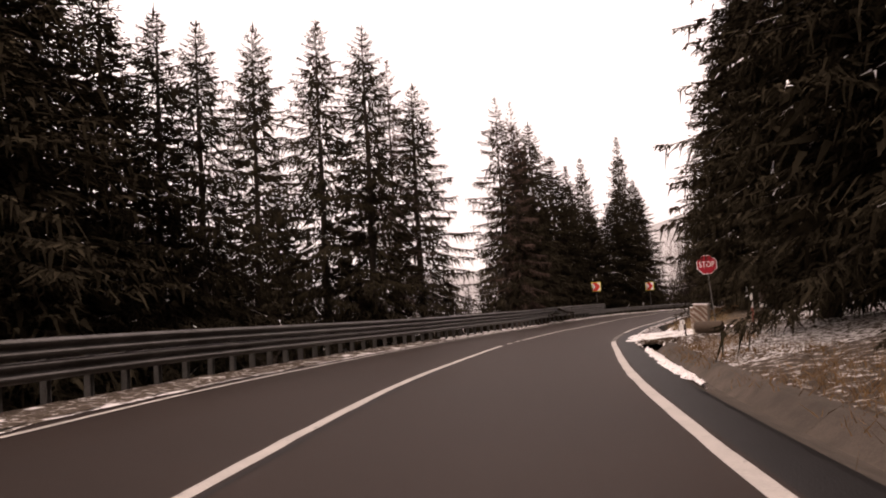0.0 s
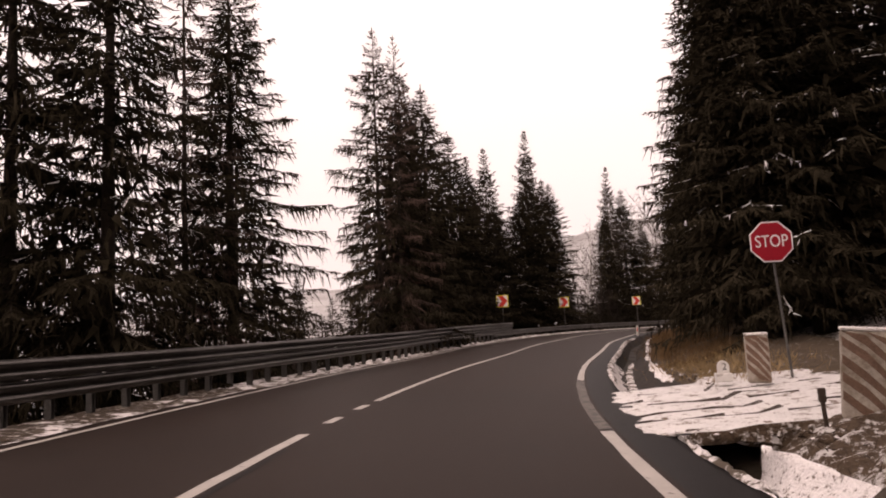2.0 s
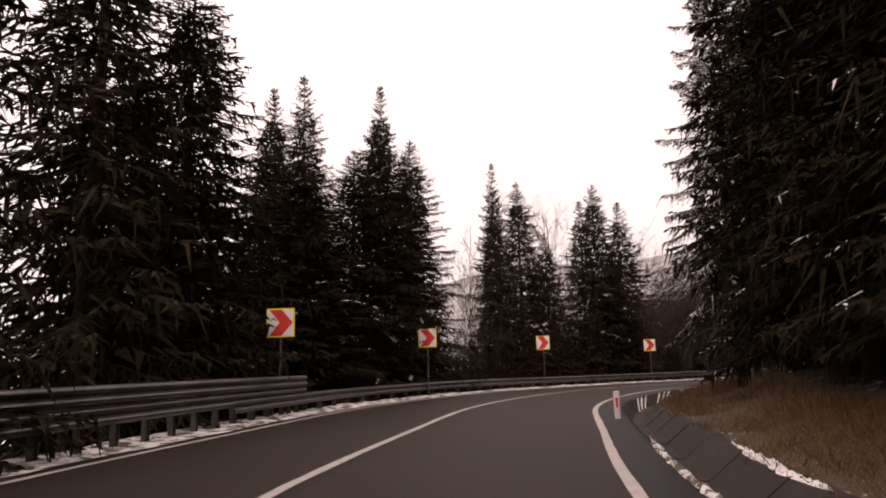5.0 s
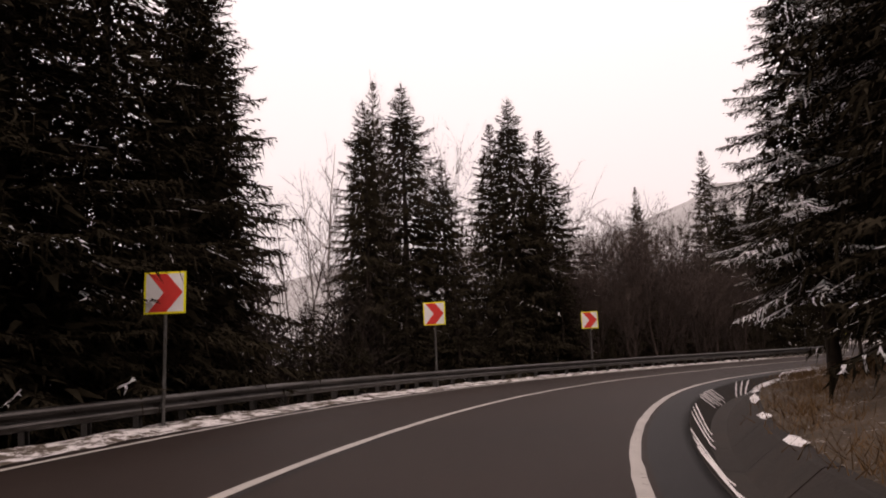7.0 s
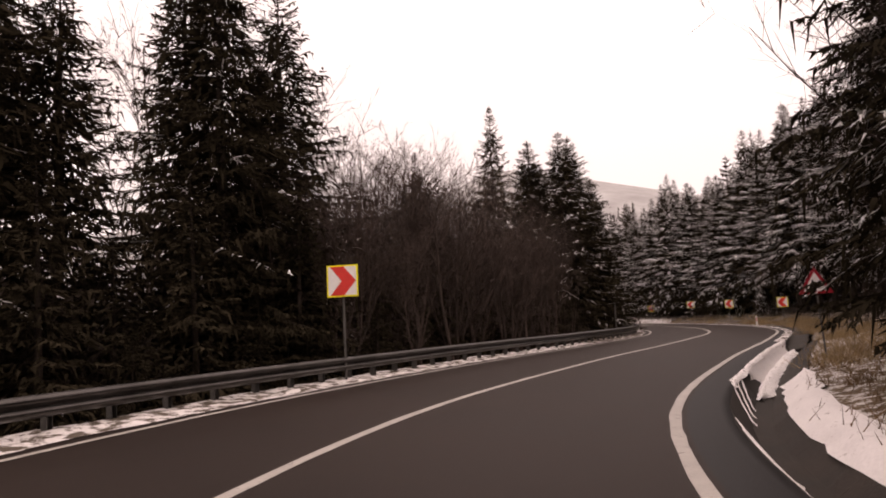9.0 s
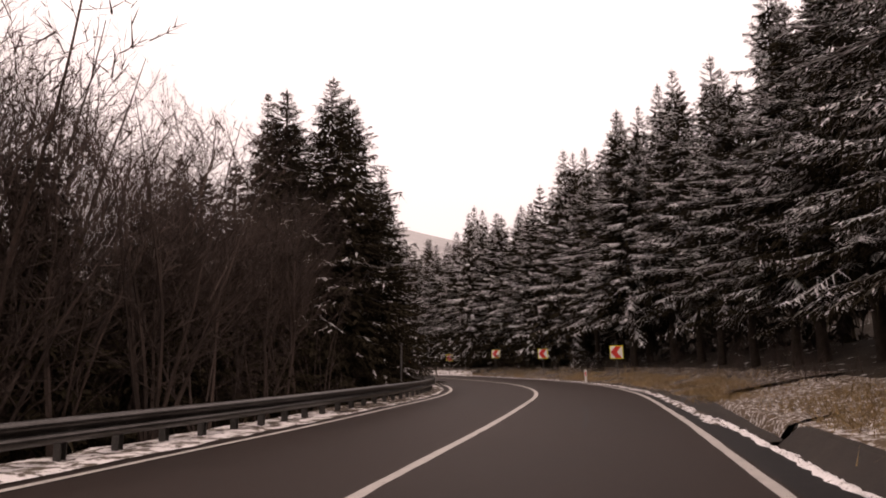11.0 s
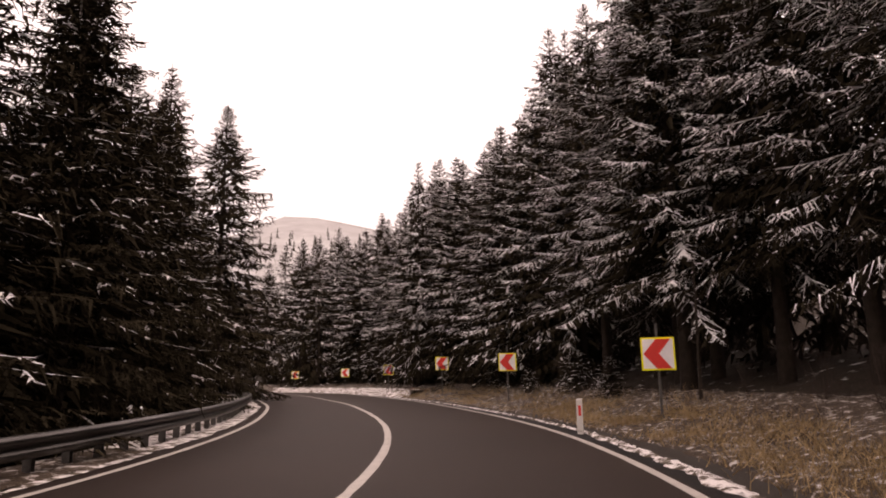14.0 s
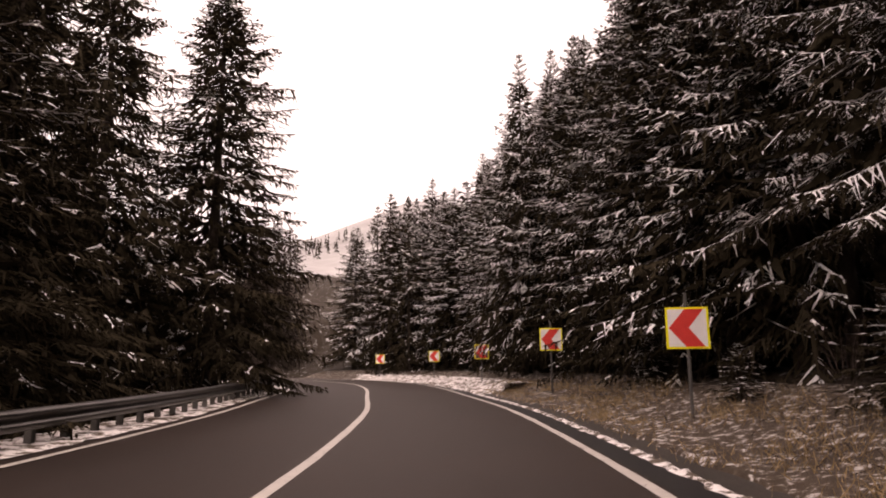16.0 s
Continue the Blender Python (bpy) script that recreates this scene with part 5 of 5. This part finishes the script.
# ---- bare trees ----
def bare_tree_mesh(seed, height, reach, low, branches, girth, stems=1):
    """Stem, boughs and twigs of a leafless tree or bush: stem and boughs as tapered prisms, twigs as slivers."""
    r = np.random.RandomState(seed)
    segs, twigs = [], []

    def curve(p, d, length, n, r0, r1, wander, rise):
        pts, radii = [p], np.linspace(r0, r1, n + 1)
        for k in range(n):
            d = unit((d + wander * r.randn(3) + np.array([0, 0, rise]))[None])[0]
            q = p + d * (length / n)
            segs.append((p, q, radii[k], radii[k + 1]))
            pts.append(q)
            p = q
        return pts, d

    for k in range(stems):
        lean = np.array([0.28 * r.randn(), 0.28 * r.randn(), 1.0]) if stems > 1 else np.array([0.03 * r.randn(), 0.03 * r.randn(), 1.0])
        tall = height * (r.uniform(0.6, 1.0) if stems > 1 else 1.0)
        foot = np.zeros(3)
        pts, _ = curve(foot, unit(lean[None])[0], tall, 9, girth, girth * 0.12, 0.05, 0.03)
        for t in np.sort(r.uniform(low, 0.97, branches)):
            i = min(int(t * 9), 8)
            p = pts[i] + (pts[i + 1] - pts[i]) * (t * 9 - i)
            az = r.rand() * 6.283
            steep = r.uniform(0.75, 1.5)
            d = unit(np.array([[math.cos(az), math.sin(az), steep]]))[0]
            ln = tall * reach * (0.25 + 0.75 * math.sin(math.pi * min(1.0, (1.02 - t) / (1.0 - low) * 0.62))) * r.uniform(0.7, 1.25)
            rad = girth * (1 - 0.85 * t) * 0.42
            bp, bd = curve(p, d, ln, 4, rad, rad * 0.25, 0.14, 0.06)
            for _ in range(max(4, int(ln / 0.22))):
                u = r.uniform(0.2, 1.0) * 4
                j = min(int(u), 3)
                q = bp[j] + (bp[j + 1] - bp[j]) * (u - j)
                e = unit((bd + 0.65 * r.randn(3) + np.array([0, 0, 0.25]))[None])[0]
                sub = ln * r.uniform(0.18, 0.38) + 0.12
                twigs.append((q, e, sub, 0.013))
                for v in r.uniform(0.25, 1.0, 4):
                    g = unit((e + 0.5 * r.randn(3) + np.array([0, 0, 0.2]))[None])[0]
                    twigs.append((q + e * sub * v, g, sub * r.uniform(0.35, 0.7), 0.008))
    a, b = np.array([q[0] for q in segs]), np.array([q[1] for q in segs])
    r0, r1 = np.array([q[2] for q in segs]), np.array([q[3] for q in segs])
    d = unit(b - a)
    u = unit(np.cross(d, np.array([0.31, 0.77, 0.2])))
    w = np.cross(d, u)
    n = len(segs)
    ring = [u * math.cos(1.2566 * k) + w * math.sin(1.2566 * k) for k in range(5)]
    v = np.stack([a + q * r0[:, None] for q in ring] + [b + q * r1[:, None] for q in ring], 1)
    o = np.arange(n)[:, None] * 10
    f = np.concatenate([np.concatenate([o + np.array([[k, (k + 1) % 5, 5 + (k + 1) % 5]]), o + np.array([[k, 5 + (k + 1) % 5, 5 + k]])]) for k in range(5)])
    thick = np.tile(r0 > girth * 0.2, 10)
    tw = np.array([q[1] for q in twigs])
    fine = slivers_from(np.array([q[0] for q in twigs]), tw, unit(np.cross(tw, r.randn(len(tw), 3))), np.array([q[2] for q in twigs]), np.array([q[3] for q in twigs]))
    return v.reshape(-1, 3), f, thick, fine


BARE = {}
for k, (h, reach, low, count, girth, stems, bark, label) in enumerate((
        (8.0, 0.36, 0.28, 36, 0.07, 1, TWIG, "bare deciduous tree with a rounded crown of fine brown twigs"),
        (8.0, 0.17, 0.25, 24, 0.05, 1, TWIG, "bare slender tree with upright twigs"),
        (10.0, 0.20, 0.30, 30, 0.075, 1, BIRCH, "bare birch with a pale stem and fine twigs"),
        (4.0, 0.26, 0.15, 7, 0.022, 6, TWIG, "bare brown bush of many thin stems"),
        (8.0, 0.22, 0.20, 10, 0.04, 3, TWIG, "bare clump of slender brown stems"))):
    v, f, thick, fine = bare_tree_mesh(300 + k, h, reach, low, count, girth, stems)
    e = tagged(new("bare_tree"), label, "tree", "bare trees along the road")
    e.matrix_world = pose(0, 0, -400)
    for nm, pick, mt in (("trunk", thick, bark), ("crown", ~thick, TWIG)):
        used, inv = np.unique(f[pick], return_inverse=True)
        vv, ff = v[used], inv.reshape(-1, 3)
        if nm == "crown":
            ff = np.concatenate([ff, len(vv) + np.arange(len(fine)).reshape(-1, 3)])
            vv = np.concatenate([vv, fine])
        ob = new(nm, raw_mesh(nm, vv, ff, [mt]))
        ob.parent = e
    BARE[k] = (e, h)
BARE_USED = set()


def plant_bare(k, x, y, height, wide=1.0):
    e, h = BARE[k]
    m = pose(x, y, floor_at(x, y) - 0.1, 2 * tree_rng.randn(), 2 * tree_rng.randn(), tree_rng.rand() * 360) @ Matrix.Diagonal((wide * height / h, wide * height / h, height / h, 1))
    if k in BARE_USED:
        return copy_thing(e, m @ Matrix.Diagonal([1 / q for q in e.scale] + [1]))
    BARE_USED.add(k)
    e.matrix_basis = m
    return e


for k, x, y, top, wide in ((2, 25.3, 78.3, 12.9, 0.9), (2, 24.0, 75.4, 8.8, 0.8), (1, 22.8, 74.6, 8.0, 0.8), (1, 23.6, 77.4, 8.6, 0.8), (4, 25.6, 75.4, 7.4, 0.9), (1, 26.4, 77.0, 8.4, 0.8), (2, 27.4, 80.0, 9.8, 0.8), (2, 28.3, 78.0, 14.6, 0.5), (0, 39.4, 92.0, 16.2, 0.9), (4, 27.0, 76.2, 6.4, 0.9), (1, 21.6, 73.2, 7.2, 0.8), (4, 22.2, 75.6, 6.6, 0.9),
                           (0, 59.6, 97.2, 13.0, 1.0), (0, 63.5, 96.0, 12.0, 1.0), (0, 55.0, 95.0, 12.5, 1.0), (0, 47.0, 92.0, 13.0, 1.0), (4, 51.0, 92.0, 11.0, 1.2), (0, 67.0, 99.0, 12.5, 1.0)):
    plant_bare(k, x, y, top - floor_at(x, y), wide)
for s in np.arange(86, 106, 0.7):
    for d in (-7.0, -8.6, -10.4):
        p = on(s + tree_rng.uniform(-0.6, 0.6), d + tree_rng.uniform(-1, 1))
        k = int(tree_rng.choice([0, 0, 0, 4, 3]))
        plant_bare(k, p.x, p.y, (tree_rng.uniform(4.5, 7.0) if d > -8 else tree_rng.uniform(6.5, 9.0)) * (1.25 if 91 < s < 97 else 1.0), 1.15)


def undergrowth(s_from, s_to, d_near, d_far, top, n, seed, thick=1.0):
    """Dark tangle of brush under the trees: short crossing twigs that thin out upwards."""
    r = np.random.RandomState(seed)
    s, d = r.uniform(s_from, s_to, n), r.uniform(d_near, d_far, n)
    lump = 0.65 + 0.35 * np.sin(s * 0.9 + 1.3 * np.sin(d)) * np.sin(d * 0.8 + 0.5 * s)
    up = r.rand(n) ** 1.4 * top * lump * np.interp(np.abs(d), [abs(d_near), abs(d_near) + 1.5], [0.45, 1.0])
    base = np.array([on(a, b) for a, b in zip(s, d)])
    base[:, 2] = ground_height(base[:, 0], base[:, 1]) + up - 0.1
    way = unit(np.stack([0.75 * r.randn(n), 0.75 * r.randn(n), np.full(n, 0.7)], 1))
    v = slivers_from(base, way, unit(np.cross(way, r.randn(n, 3))), r.uniform(0.4, 1.1, n), thick * r.uniform(0.04, 0.13, n))
    return tagged(new("undergrowth", raw_mesh("undergrowth", v, np.arange(len(v)).reshape(-1, 3), [BARK])), "dark tangled brush under the trees beyond the guardrail", "undergrowth", kind="stuff")


undergrowth(8, 56, -8.2, -13, 2.6, 14000, 91)
undergrowth(56, 108, -8.2, -15, 6.2, 46000, 92)
undergrowth(58, 92, -14, -24, 7.0, 40000, 94)
undergrowth(74, 91, -8.8, -14, 6.6, 26000, 95)
undergrowth(108, 152, -8.4, -14, 4.0, 36000, 93, 0.5)


# ---- scattered trees on the far slopes ----
def far_trees(n, seed):
    """Small dark spruces dotted over the slopes, each three nested cones of slivers."""
    r = np.random.RandomState(seed)
    az, dist = np.radians(r.uniform(0, 100, n)), r.uniform(270, 350, n)
    x, y = 55 + dist * np.sin(az), 70 + dist * np.cos(az)
    keep = np.sin(x * 0.03 + 1.7 * np.sin(y * 0.02)) + np.sin(y * 0.041 + 1) > r.uniform(-1.5, 1.6, n)
    x, y = x[keep], y[keep]
    foot = np.stack([x, y, ground_height(x, y)], 1)
    tall = r.uniform(3, 6.5, len(x))
    m = 46
    b = np.repeat(foot, m, 0)
    h = np.repeat(tall, m)
    u = r.rand(len(b)) ** 0.8
    a = r.rand(len(b)) * 6.283
    reach = 0.24 * h * (1 - u) + 0.1
    b[:, 2] += h * u
    d = unit(np.stack([np.cos(a), np.sin(a), np.full(len(a), -0.45)], 1))
    v = slivers_from(b + np.array([0, 0, 0.4]), d, unit(np.cross(d, r.randn(len(b), 3))), reach * 1.1, 0.10 * h)
    return tagged(new("far_trees", raw_mesh("far_trees", v, np.arange(len(v)).reshape(-1, 3), [NEEDLES])), "small spruces scattered over the misty far slope", "trees", kind="stuff")


far_trees(700, 61)
for s, d, h in ((127, 7.0, 1.5), (130.5, 7.4, 1.9), (134, 6.9, 1.3), (139, 7.3, 1.6)):
    p = on(s, d)
    plant("young1", p.x, p.y, h, 0.45 * h)
for k, s, d, h, wide in tuple((3, s, 7.2 + 1.4 * tree_rng.rand(), 0.9 + 1.2 * tree_rng.rand(), 1.1) for s in np.arange(104, 150, 2.6)) + ((0, 80.5, 6.9, 7.6, 1.0), (4, 81.6, 7.3, 6.4, 1.2), (0, 86.0, 7.4, 7.2, 0.7), (1, 88.6, 7.6, 7.0, 0.8), (3, 86.5, 7.4, 4.6, 1.1), (1, 88.2, 7.9, 5.2, 1.0), (3, 90.5, 7.6, 4.0, 1.0)):
    p = on(s, d)
    plant_bare(k, p.x, p.y, h, wide)


# ---- grass and stems ----
def blades(name, spots, height, mat, label, seed, per=24, spread=0.28, width=0.012, lean=0.5, open_ground=False):
    """Tufts of blades at (s, d, h) spots."""
    r = np.random.RandomState(seed)
    base = np.repeat(np.array([on(s, d, h) for s, d, h in spots]), per, 0)
    n = len(base)
    if open_ground:
        base[:, 2] = ground_height(base[:, 0], base[:, 1]) + 0.05
    base = base + np.stack([spread * r.randn(n), spread * r.randn(n), np.full(n, -0.05)], 1)
    d = unit(np.stack([lean * r.randn(n), lean * r.randn(n), np.ones(n)], 1))
    side = unit(np.cross(d, r.randn(n, 3)))
    ln = height * (0.45 + 0.75 * r.rand(n))
    v = np.stack([base - side * width / 2, base + side * width / 2, base + d * ln[:, None] + np.stack([0.25 * ln * r.randn(n), 0.25 * ln * r.randn(n), -0.1 * ln], 1)], 1).reshape(-1, 3)
    return tagged(new(name, raw_mesh(name, v, np.arange(len(v)).reshape(-1, 3), [mat])), label, "grass", kind="stuff")


def bank_height(s, d):
    """How high the ground beside the ditch lies above the road."""
    if s > 105.8:
        return float(np.interp(d, [4.62, 4.95, 5.4, 5.8, 6.6, 7.6, 8.6, 9.6], [0.01, 0.06, 0.13, 0.22, 0.42, 0.62, 0.7, 0.5]))
    lip = 4.83 if s < 14 else 5.12 if s < 98 else 4.95
    return float(np.interp(d, [lip + 0.17, lip + 0.5, lip + 1.0, 6.8, 7.6, 8.6, 9.4], [-0.01, 0.05, 0.15, 0.32, 0.52, 0.60, 0.5]))


def bank_spots(s_from, s_to, d_from, d_to, n, seed):
    r = np.random.RandomState(seed)
    spots = zip(r.uniform(s_from, s_to, n), r.uniform(d_from, d_to, n))
    return [(s, d, bank_height(s, d) + 0.03) for s, d in spots if math.sin(1.7 * s + 2 * math.sin(1.3 * d)) + math.sin(0.6 * s - 2.1 * d) > -0.5]


blades("dry_grass", bank_spots(26, 62, 5.45, 7.4, 1500, 1), 0.30, RUSTY_GRASS, "tall dry orange-brown grass on the bank", 1)
blades("dry_grass", bank_spots(-10, 12, 5.0, 6.4, 640, 2), 0.18, RUSTY_GRASS, "dry brown grass on the bank beside the ditch", 2)
blades("dry_grass", bank_spots(104, 128, 4.72, 6.5, 900, 3), 0.26, GRASS, "tall dry straw-coloured grass on the bank", 3)
blades("dry_grass", bank_spots(128, 152, 4.72, 6.6, 420, 4), 0.18, GRASS, "short dry grass on the bank", 4)
blades("dry_grass", bank_spots(62, 86, 5.6, 8.5, 520, 5), 0.30, RUSTY_GRASS, "dry rust-brown grass on the snowy bank", 5)
blades("dry_grass", bank_spots(84, 101, 5.6, 7.8, 380, 16), 0.32, GRASS, "dry straw grass on the snowy bank", 16)
blades("dead_stems", bank_spots(-2, 16, 7.2, 13, 700, 6), 0.26, TWIG, "dead brown stems sticking out of thin snow", 6, per=8, width=0.012, lean=0.9, open_ground=True)
blades("dead_stems", bank_spots(108, 152, 5.4, 9.5, 1300, 7), 0.32, TWIG, "dead brown stems and twigs on the bank", 7, per=8, width=0.010, lean=1.1)

blades("dead_stems", bank_spots(103.5, 108.5, 7.0, 8.6, 26, 8), 1.5, TWIG, "upright dead stems at the edge of the wood", 8, per=2, width=0.022, lean=0.06)
blades("tall_grass", bank_spots(101, 146, 5.8, 7.2, 150, 9), 0.5, GRASS, "tall straw grass along the edge of the wood", 9, per=18, width=0.008, lean=0.3)
blades("tall_grass", bank_spots(33, 60, 6.4, 8.0, 200, 11), 0.5, RUSTY_GRASS, "tall rust-brown grass along the edge of the wood", 11, per=14, width=0.014, lean=0.3)

blades("dry_grass", bank_spots(21.6, 27, 5.5, 7.2, 130, 12), 0.26, GRASS, "short straw grass among stones by the track", 12, per=16)

blades("dead_grass", [(s, d, 0.16 * (d - 5.3)) for s, d in zip(np.random.RandomState(14).uniform(12.6, 16.4, 150), np.random.RandomState(15).uniform(5.4, 8.5, 150))], 0.16, TWIG, "short dead brown grass on the rubble", 14, per=14, width=0.008, lean=0.8)

# kinds that were only patterns for the wood behind
for key, e in SPRUCES.items():
    if key not in USED:
        for ob in list(e.children) + [e]:
            bpy.data.objects.remove(ob)
